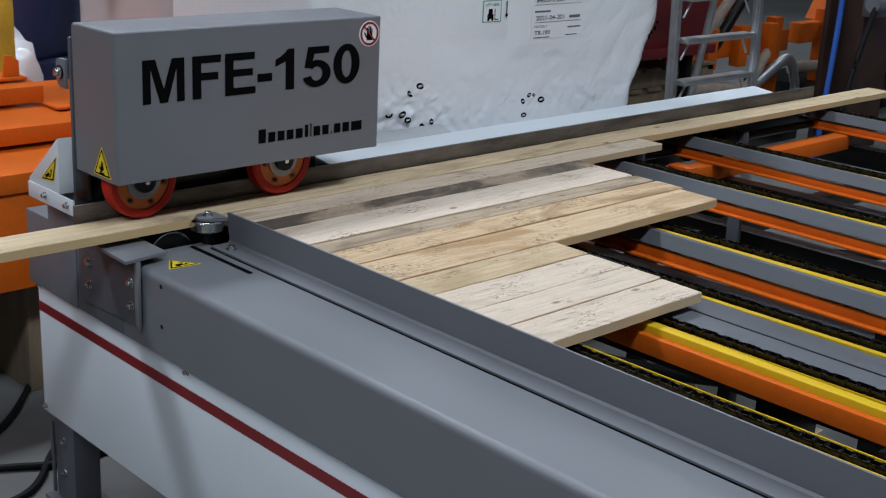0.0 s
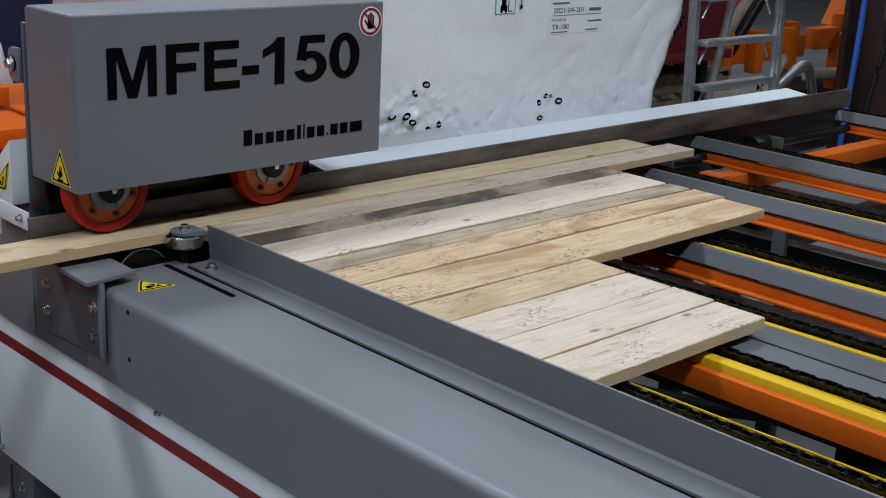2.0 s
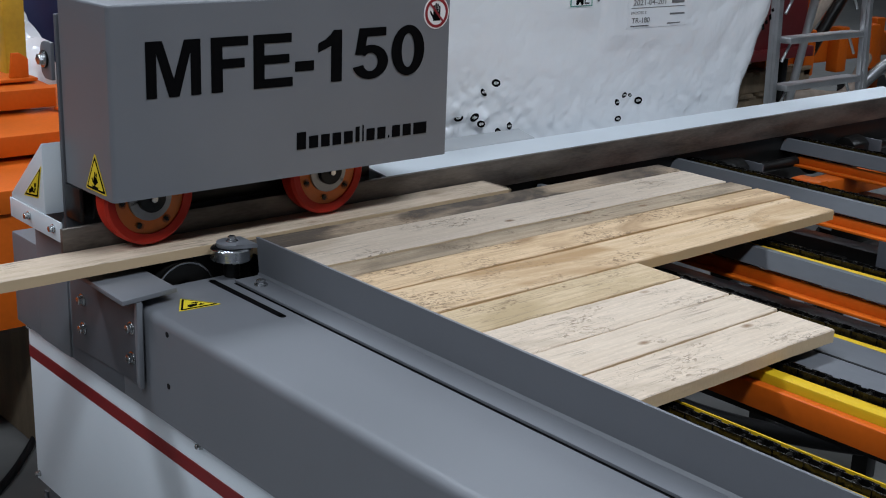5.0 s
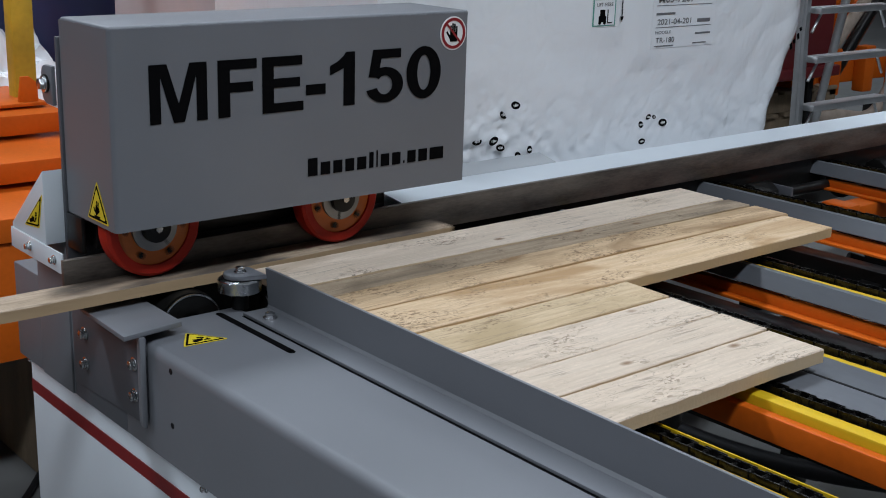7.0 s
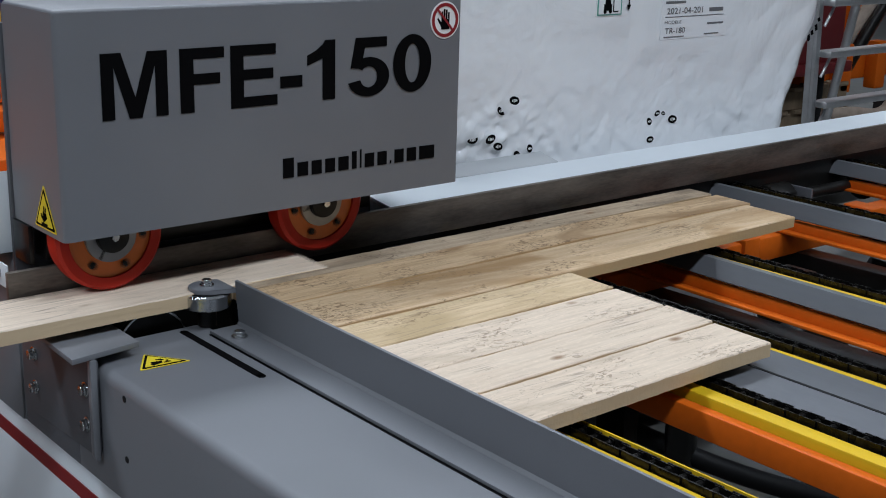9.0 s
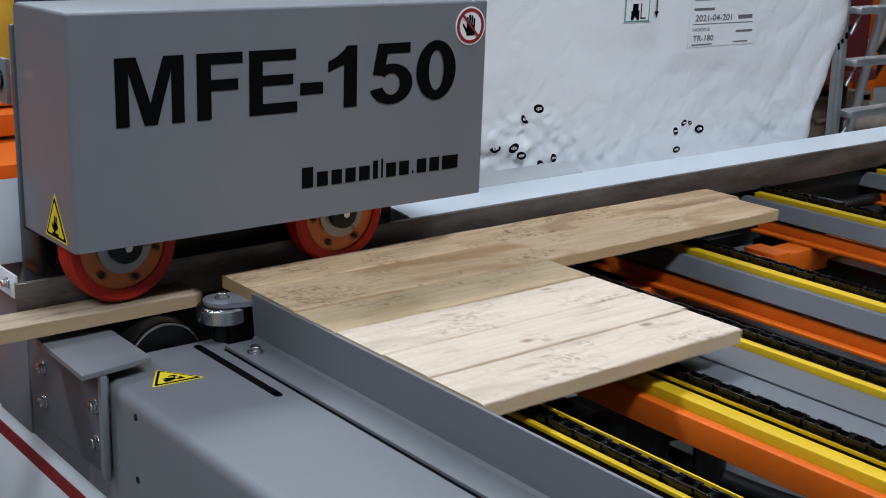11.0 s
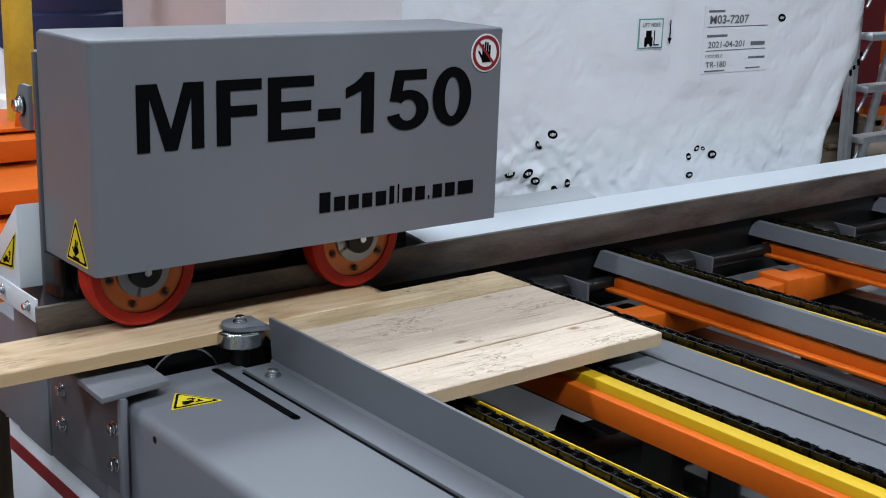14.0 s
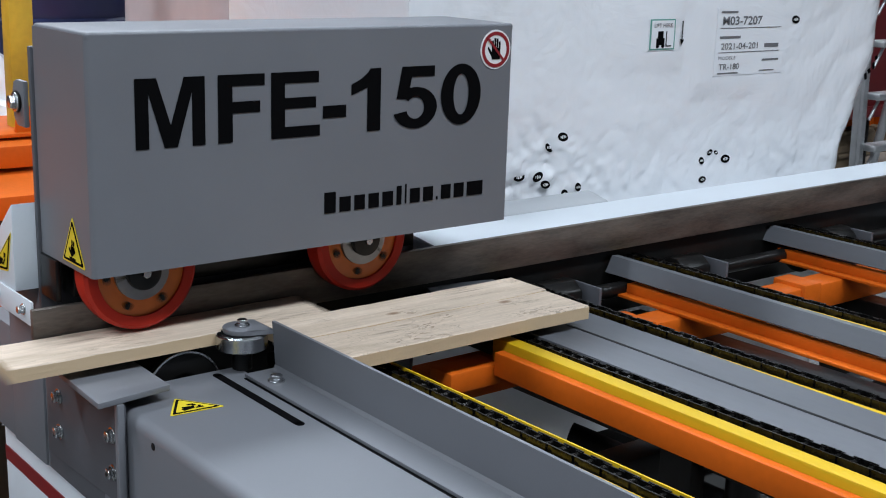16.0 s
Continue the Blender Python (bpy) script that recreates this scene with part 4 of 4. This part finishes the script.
    for k, (x, z, h) in enumerate(((2.420, 1.165, 0.022), (2.433, 1.183, 0.016), (2.449, 1.195, 0.022), (2.459, 1.222, 0.014))):
        prism(bm, [(x, z), (x + 0.008, z + 0.004), (x + 0.004, z + h), (x - 0.005, z + h - 0.005)], "y", film_y(x, z) - 0.004, film_y(x, z) - 0.002)
    part("film_print", bm, INK, c)
    # the wrapped body stands close behind the fence
    near = Matrix(((1.109, 0, 0, -0.282), (0, 1, 0, -0.10), (0, 0, 0.955, 0.071), (0, 0, 0, 1)))
    for ob in c.children_recursive:
        ob.data.transform(near if not ob.name.startswith(("base", "skid")) else Matrix.Translation((-0.08, -0.08, 0)))
    return c


wrapped_crate()


def wrapped_bundle():
    b = thing("wrapped_bundle", "pale pinkish bundle wrapped in clear film behind the hood", "wrapped pallet")
    bm = bmesh.new()
    box(bm, 0.98, 1.75, 1.42, 2.1, 0.112, 2.0, 0.08, 4)
    for v in bm.verts:
        v.co.y += 0.03 * noise.noise(v.co * 3)
    part("film", bm, mat("pinkish_wrapped_film", (0.60, 0.53, 0.53), 0.3, 0, 0.08, 3, 20, 0.1), b)
    part("pallet", one(box, 1.02, 1.7, 1.45, 2.05, 0.0, 0.115, 0.004), LUMBER, b)
    return b


wrapped_bundle()


# ---- orange weldments stacked at the outfeed side ----
def orange_stack():
    for x in (-1.0, 0.3):
        bm = bmesh.new()
        box(bm, x, x + 0.14, 1.18, 2.3, 0.0, 0.42, 0.006)
        solid("timber_bearer", bm, LUMBER, "stacked grey-brown timber bearer under the orange frames", "timber", "timber bearers")
    # each frame: front lip, sloping top plate, rear channel and ribs; the upper ones are set back
    for z, lip, y0, deep, x1 in ((0.42, 0.315, 1.06, 0.95, 0.98), (0.739, 0.062, 1.05, 0.90, 0.96), (0.822, 0.058, 1.33, 0.66, 0.90), (0.900, 0.058, 1.60, 0.45, 0.60)):
        w = thing("orange_weldment", "orange painted steel channel frame in a stack on timber", "steel frame", (0, 0, z), "stacked orange frames")
        bm = bmesh.new()
        prism(bm, [(y0, 0.0), (y0, lip), (y0 + 0.006, lip), (y0 + deep, lip + 0.018), (y0 + deep, lip + 0.010), (y0 + 0.008, lip - 0.008), (y0 + 0.008, 0.008), (y0 + 0.05, 0.008), (y0 + 0.05, 0.0)], "x", -1.5, x1, 0.0015)
        part("folded_plate", bm, ORANGE, w)
        part("rear_channel", one(box, -1.5, x1 - 0.02, y0 + deep - 0.05, y0 + deep - 0.002, 0.0, lip + 0.009, 0.004), ORANGE, w)
        for x in (-1.2, -0.4, 0.1, x1 - 0.10):
            part("rib", one(box, x, x + 0.012, y0 + 0.01, y0 + deep - 0.055, 0.001, lip - 0.009, 0.001), ORANGE, w)
    t = thing("orange_bracket", "small orange painted upright bracket on the stack", "steel frame", group="orange brackets")
    part("upright", one(prism, [(0.50, 0.978), (0.56, 0.978), (0.56, 1.035), (0.535, 1.055), (0.51, 1.055)], "y", 1.70, 1.712, 0.001), ORANGE, t)
    part("foot", one(box, 0.42, 0.58, 1.68, 1.80, 0.9685, 0.979, 0.002), ORANGE, t)
    copy_thing(t, pose(0.17, -0.20, -0.078))
    bm = bmesh.new()
    box(bm, -1.4, 0.20, 1.86, 1.93, 0.974, 1.045, 0.006)
    solid("orange_bar", bm, ORANGE, "loose orange painted square bar on the stacked frames", "steel bar")


orange_stack()


def film_bag():
    bm = bmesh.new()
    bmesh.ops.create_icosphere(bm, subdivisions=5, radius=1.0)
    for v in bm.verts:
        n = v.co.normalized()
        d = 1 + 0.22 * noise.noise(n * 2.1) + 0.10 * (1 - 2 * abs(noise.noise(n * 5.3))) + 0.04 * noise.noise(n * 14)
        v.co = Vector((0.62 + 0.34 * n.x * d, 2.28 + 0.26 * n.y * d, max(0.0, 0.52 + 0.58 * n.z * d)))
    solid("film_bag", bm, FILM, "crumpled bag of clear white plastic film on the floor", "plastic bag")


film_bag()


def left_clutter():
    d = thing("plastic_drum", "navy blue plastic drum standing behind the orange stack", "drum")
    part("body", one(lathe, (1.05, 2.6, 0.46), "z", [(0.26, -0.46), (0.29, -0.42), (0.30, -0.15), (0.29, -0.14), (0.30, -0.12), (0.30, 0.15), (0.29, 0.16), (0.30, 0.18), (0.28, 0.44), (0.26, 0.46)], 32), BLUE, d)
    e = copy_thing(d, pose(-0.10, 0.0, 0.92))
    for x, y, s, mt, nm, lb in ((0.50, 2.25, 0.09, LUMBER, "timber_post", "leaning grey-brown timber"), (0.36, 2.30, 0.07, LUMBER, "timber_post", "leaning grey-brown timber")):
        bm = bmesh.new()
        prism(bm, [(x + 0.12, 0.0), (x + 0.12 + s, 0.0), (x - 0.06 + s, 2.3), (x - 0.06, 2.3)], "y", y, y + s, 0.004)
        solid(nm, bm, mt, lb + " standing behind the orange frames", "timber")
    y = thing("yellow_post", "worn yellow painted steel post", "post")
    part("upright", one(box, 0.55, 0.62, 1.85, 1.91, 0.012, 2.2, 0.004), YPAINT, y)
    part("foot", one(box, 0.49, 0.68, 1.79, 1.97, 0.0, 0.012, 0.002), YPAINT, y)
    for k, pts in enumerate((((-0.6, 1.0, 0.013), (0.0, 0.9, 0.013), (0.5, 1.45, 0.013), (0.9, 1.75, 0.013), (1.6, 2.0, 0.013)), ((-0.9, 0.35, 0.013), (-0.2, 0.72, 0.013), (0.15, 0.62, 0.013), (0.4, 0.62, 0.013), (1.0, 0.5, 0.013)), ((-0.7, 0.72, 0.013), (-0.1, 0.50, 0.013), (0.2, 0.75, 0.013), (0.6, 0.8, 0.013)))):
        bm = bmesh.new()
        pipe(bm, curve_points(pts), 0.011, 8)
        solid("floor_cable", bm, DARK, "black rubber cable lying on the concrete floor", "cable", "floor cables")


left_clutter()


# ---- behind the deck: ladder, red container, orange machines, column ----
def ladder():
    l = thing("step_ladder", "grey aluminium step ladder standing on the floor", "ladder")
    for x, y, lean in ((4.02, 1.36, -0.045), (4.73, 1.30, -0.085)):
        bm = bmesh.new()
        prism(bm, [(x, 0.0), (x + 0.062, 0.0), (x + 0.062 + lean * 2.2, 2.2), (x + lean * 2.2, 2.2)], "y", y, y + 0.03, 0.004)
        prism(bm, [(x + 0.004, 0.0), (x + 0.010, 0.0), (x + 0.010 + lean * 2.2, 2.2), (x + 0.004 + lean * 2.2, 2.2)], "y", y - 0.016, y + 0.001, 0.001)
        part("rail", bm, ALU, l)
    for k in range(8):
        z = 0.27 + 0.222 * k
        part("step", one(box, 4.075 - 0.045 * z, 4.735 - 0.085 * z, 1.302, 1.385, z - 0.014, z + 0.014, 0.004), ALU, l)
        for x0, d in ((4.08 - 0.045 * z, 0.06), (4.73 - 0.085 * z, -0.06)):
            part("brace", one(pipe, [(x0, 1.345, z - 0.10), (x0 + d, 1.345, z - 0.014)], 0.007), ALU, l)
    for x in (4.06, 4.78):
        part("rear_leg", one(pipe, [(x, 1.86, 0.0), (x - 0.12, 1.42, 2.2)], 0.022), ALU, l)


ladder()


def far_things():
    r = thing("red_container", "dark red painted steel bin on legs", "container")
    part("body", one(box, 3.45, 5.25, 2.02, 3.3, 0.70, 2.2, 0.02), MAROON, r)
    part("rim", one(box, 3.41, 5.29, 1.98, 2.022, 0.70, 0.76, 0.01), MAROON, r)
    for x in (3.55, 4.40, 5.10):
        part("leg", one(box, x, x + 0.05, 2.05, 2.11, 0.0, 0.705, 0.004), BLACK, r)
    for k in range(5):
        p = thing("wooden_pallet", "pale weathered wooden pallet in a stack on the floor", "pallet", (4.42 + 0.02 * (k % 2), 2.14, 0.1225 * k), "pallets")
        for j in range(3):
            part("runner", one(box, 0, 1.1, 0.40 * j, 0.40 * j + 0.08, 0, 0.10, 0.004), LUMBER, p)
        for j in range(6):
            part("plank", one(box, 0.19 * j, 0.19 * j + 0.13, -0.02, 0.90, 0.10, 0.122, 0.003), LUMBER, p)
    col = thing("steel_column", "brown painted steel column with switch boxes", "column", (-1.45, -0.60, 0))
    bm = bmesh.new()
    box(bm, 7.85, 8.25, 2.20, 2.24, 0.0, 7.0, 0.004)
    box(bm, 7.85, 8.25, 2.46, 2.50, 0.0, 7.0, 0.004)
    box(bm, 8.00, 8.05, 2.24, 2.46, 0.0, 7.0)
    part("shaft", bm, RUST, col)
    part("socket_box", one(box, 7.80, 7.98, 2.11, 2.20, 0.92, 1.12, 0.01), GREYD, col)
    part("plug", one(cyl, (7.80, 2.10, 1.01), "x", 0.05, 0.12, 20), GREY, col, "grey round power plug")
    part("switch_box", one(box, 8.25, 8.37, 2.22, 2.36, 0.66, 1.1, 0.01), GREYD, col)
    part("blue_shelf", one(box, 8.25, 8.95, 2.05, 2.35, 0.66, 0.70, 0.008), BLUEC, col)
    for pts, mt, nm, lb, r_ in ((((7.76, 2.08, 1.0), (7.62, 2.1, 0.6), (7.50, 2.1, 0.2), (7.45, 2.1, 0.02)), DARK, "power_cable", "black power cable hanging from the column", 0.02), (((7.45, 2.15, 1.6), (7.38, 2.12, 0.9), (7.30, 2.1, 0.35), (7.28, 2.1, 0.02)), BLUEC, "blue_air_hose", "blue air hose hanging to the floor", 0.018), (((8.62, 2.0, 1.6), (8.68, 2.0, 0.7), (8.72, 2.0, 0.02)), MAROON, "red_air_hose", "dark red air hose hanging to the floor", 0.02), (((9.2, 2.0, 1.6), (8.9, 2.0, 0.8), (8.55, 2.0, 0.02)), YPAINT, "yellow_strap", "yellow lifting strap hanging down", 0.035)):
        bm = bmesh.new()
        pipe(bm, curve_points(pts, 8), r_, 8)
        bmesh.ops.translate(bm, verts=bm.verts, vec=(-1.45, -0.60, 0.0))
        solid(nm, bm, mt, lb, "hose")
    # orange hydraulic machines with cream hoses
    for k, (x, y, s) in enumerate(((5.85, 2.20, 0.9), (7.75, 2.35, 1.1), (9.4, 2.3, 1.2))):
        m = thing("orange_machine", "orange welded machine frame with black cylinders and cream hoses", "machine", (x, y, 0), "orange machines")
        part("base", one(box, -0.7 * s, 0.7 * s, -0.1, 0.5, 0.10, 0.22, 0.01), BLACK, m)
        for fx in (-0.5, 0.5):
            part("foot", one(box, fx - 0.06, fx + 0.06, -0.05, 0.45, 0.0, 0.101, 0.005), BLACK, m)
            part("upright", one(box, fx - 0.05, fx + 0.05, 0.0, 0.08, 0.22, 0.62, 0.006), ORANGE, m)
        part("beam", one(box, -0.75 * s, 0.75 * s, 0.02, 0.12, 0.44, 0.55, 0.008), ORANGE, m)
        bm = bmesh.new()
        prism(bm, [(-0.5, 0.55), (-0.3, 0.55), (0.5, 1.35), (0.3, 1.40)], "y", 0.05, 0.2, 0.01)
        prism(bm, [(0.1, 0.6), (0.25, 0.6), (0.85, 1.25), (0.7, 1.30)], "y", 0.22, 0.32, 0.01)
        part("arm", bm, ORANGE, m)
        bm = bmesh.new()
        pipe(bm, [(-0.3, -0.02, 0.5), (0.35, 0.0, 1.0)], 0.035)
        part("cylinder", bm, BLACK, m)
        for pts in (((-0.6, -0.05, 0.5), (-0.35, -0.1, 0.7), (0.0, -0.1, 1.0), (0.05, 0.0, 1.3)), ((0.2, -0.05, 0.3), (0.45, -0.12, 0.42), (0.62, -0.1, 0.3), (0.64, -0.1, 0.22)), ((-0.8, 0.1, 0.3), (-0.4, -0.12, 0.32), (0.0, -0.1, 0.3), (0.3, -0.05, 0.45))):
            part("hose", one(pipe, curve_points(pts, 8), 0.032, 10), HOSE if pts[0][0] < 0 else ALU, m)
        for k2 in range(3):
            part("clevis", one(box, -0.4 + 0.35 * k2, -0.30 + 0.35 * k2, -0.06, 0.02, 0.40, 0.60, 0.008), ORANGE, m)
        for ob in m.children:
            ob.data.transform(Matrix.Diagonal((1, 1, 1.36, 1)))
    # darker shelving far behind
    for x in (-6.0, -1.5, 3.0, 7.5, 12.0, 16.5):
        s = thing("storage_rack", "dark loaded storage rack against the far wall", "rack", (x, 11.0, 0), "far storage racks")
        for fx in (0.0, 4.0):
            part("upright", one(box, fx, fx + 0.1, 0, 0.9, 0, 3.6, 0.01), BLUE, s)
        for z in (0.25, 1.25, 2.3):
            part("beam", one(box, 0.1, 4.0, 0.0, 0.9, z, z + 0.1, 0.01), ORANGE, s)
            rnd = random.Random(int(x * 10 + z * 7))
            u = 0.2
            while u < 3.4:
                wdt = rnd.uniform(0.35, 0.8)
                part("load", one(box, u, u + wdt - 0.05, 0.1, 0.8, z + 0.1, z + 0.1 + rnd.uniform(0.3, 0.75), 0.02), rnd.choice((GREYD, LUMBER, RUST, BLUE, BLACK)), s)
                u += wdt


far_things()


def under_deck():
    for x, y, rz in ((2.30, -0.12, 20), (3.9, -0.05, -10), (2.9, -0.85, 30), (1.9, -0.75, 5)):
        bm = bmesh.new()
        box(bm, -0.17, 0.17, -0.045, 0.045, 0.0, 0.09, 0.004)
        ob = solid("wood_block", bm, WOODS["drab"], "short offcut of timber lying on the floor", "timber", "floor offcuts")
        ob.matrix_world = pose(x, y, 0, 0, 0, rz)
    for pts in (((1.0, 0.0, 0.70), (1.5, -0.45, 0.55), (2.0, -0.9, 0.50), (2.6, -1.4, 0.55), (3.2, -1.9, 0.6)), ((1.6, 0.0, 0.60), (2.1, -0.5, 0.45), (2.8, -0.9, 0.42), (3.6, -1.3, 0.5)), ((2.5, 0.1, 0.55), (2.9, -0.25, 0.40), (3.4, -0.5, 0.40), (4.4, -0.9, 0.5)), ((0.9, -0.1, 0.62), (1.2, -0.6, 0.48), (1.7, -1.1, 0.45), (2.3, -1.8, 0.6))):
        bm = bmesh.new()
        pipe(bm, curve_points(pts), 0.020, 10)
        solid("deck_cable", bm, DARK, "thick black cable bundle slung under the deck", "cable", "deck cables")
    v = thing("valve_bank", "pneumatic valve bank with grey fittings under the deck", "valve")
    part("block", one(box, 1.42, 1.66, -0.62, -0.50, 0.60, 0.66, 0.004), ALU, v)
    for k in range(6):
        part("coil", one(cyl, (1.44 + 0.04 * k, -0.56, 0.685), "z", 0.015, 0.05, 12), BLACK, v)
    bm = bmesh.new()
    box(bm, 1.655, 1.760, -0.58, -0.54, 0.640, 0.652)
    box(bm, 1.742, 1.758, -0.58, -0.54, 0.652, 0.8055)
    part("hanger", bm, GREYD, v)


under_deck()


# ---- what moves ----
SPEED = 0.98
SHIFTS = [(3.70, 3.95, 0.100), (5.88, 6.16, 0.195), (7.50, 7.84, 0.355), (9.26, 9.56, 0.455), (10.90, 11.24, 0.565), (12.62, 12.93, 0.675), (14.34, 14.66, 0.775), (15.18, 15.50, 0.880)]
START = [3.96, 6.18, 7.85, 9.60, 11.25, 12.94, 14.67, 15.51]
UP = 0.020


def motions():
    # the long board runs out along the fence
    yl = LANE_BACK - 0.057
    tails = [(0.0, 3.743), (0.5, 3.31), (1.0, 2.87), (1.5, 2.42), (2.0, 1.90), (2.5, 1.41), (3.1, 0.842), (3.5, 0.45), (3.9, 0.06), (4.3, -0.33), (4.8, -0.85)]
    walk(LONG, [(t, pose(x - 4.6, yl, Z_LOW)) for t, x in tails] + [(6.3, pose(-2.6 - 4.6, yl, 0.0)), (16.0, pose(-2.6 - 4.6, yl, 0.0))])
    for k, ob in enumerate(BOARDS):
        yb, yf, x1 = STACK[k][:3]
        mid, half = (yb + yf) / 2, (yb - yf) / 2
        rows = [(0.0, pose(X_REST, mid, Z_LOW))]
        done = 0.0
        for j, (t0, t1, far) in enumerate(SHIFTS):
            if j > k:
                break
            y0 = min(mid + done, LANE_BACK - half)
            y1 = LANE_BACK - half if j == k else min(mid + far, LANE_BACK - half)
            rows += [(t0, pose(X_REST, y0, Z_LOW)), (t0 + 0.08, pose(X_REST, y0 + 0.12 * (y1 - y0), Z_LOW + UP)), (t1 - 0.08, pose(X_REST, y0 + 0.92 * (y1 - y0), Z_LOW + UP)), (t1, pose(X_REST, y1, Z_LOW))]
            done = far
        if k < len(START):
            y = LANE_BACK - half
            t = START[k]
            rows += [(t, pose(X_REST, y, Z_LOW)), (t + 0.16, pose(X_REST - 0.085, y, Z_LOW))]
            length = x1 - X_REST
            out = t + 0.16 + (length + 1.0) / SPEED
            last = min(out, 16.0)
            n = max(1, int((last - t - 0.16) / 0.25))
            for q in range(1, n + 1):
                s = t + 0.16 + (last - t - 0.16) * q / n
                rows.append((s, pose(X_REST - 0.085 - SPEED * (s - t - 0.16), y, Z_LOW)))
            if last < 16.0:
                drop = min(out + 0.9, 15.95)
                rows += [(drop, pose(-2.7 - length, y, 0.024 * (k + 1))), (16.0, pose(-2.7 - length, y, 0.024 * (k + 1)))]
        else:
            rows.append((16.0, rows[-1][1]))
        walk(ob, rows)
    # the lifts lean on a far pivot: low at the fence while at rest, level when raised
    low, high = pose(0, 0, -0.008, -0.62), pose(0, 0, 0.014, 0.0)
    for c in LIFTS:
        rows = [(0.0, low)]
        for t0, t1, far in SHIFTS:
            rows += [(t0, low), (t0 + 0.08, high), (t1 + 0.02, high), (t1 + 0.11, low)]
        walk(c, rows + [(16.0, low)])
    for w, first in ((WHEEL_A, 25), (WHEEL_B, 70)):
        at = w.location.copy()
        walk(w, [(0.125 * k, pose(*at, 0, first + 71.6 * k, 0)) for k in range(129)])


motions()
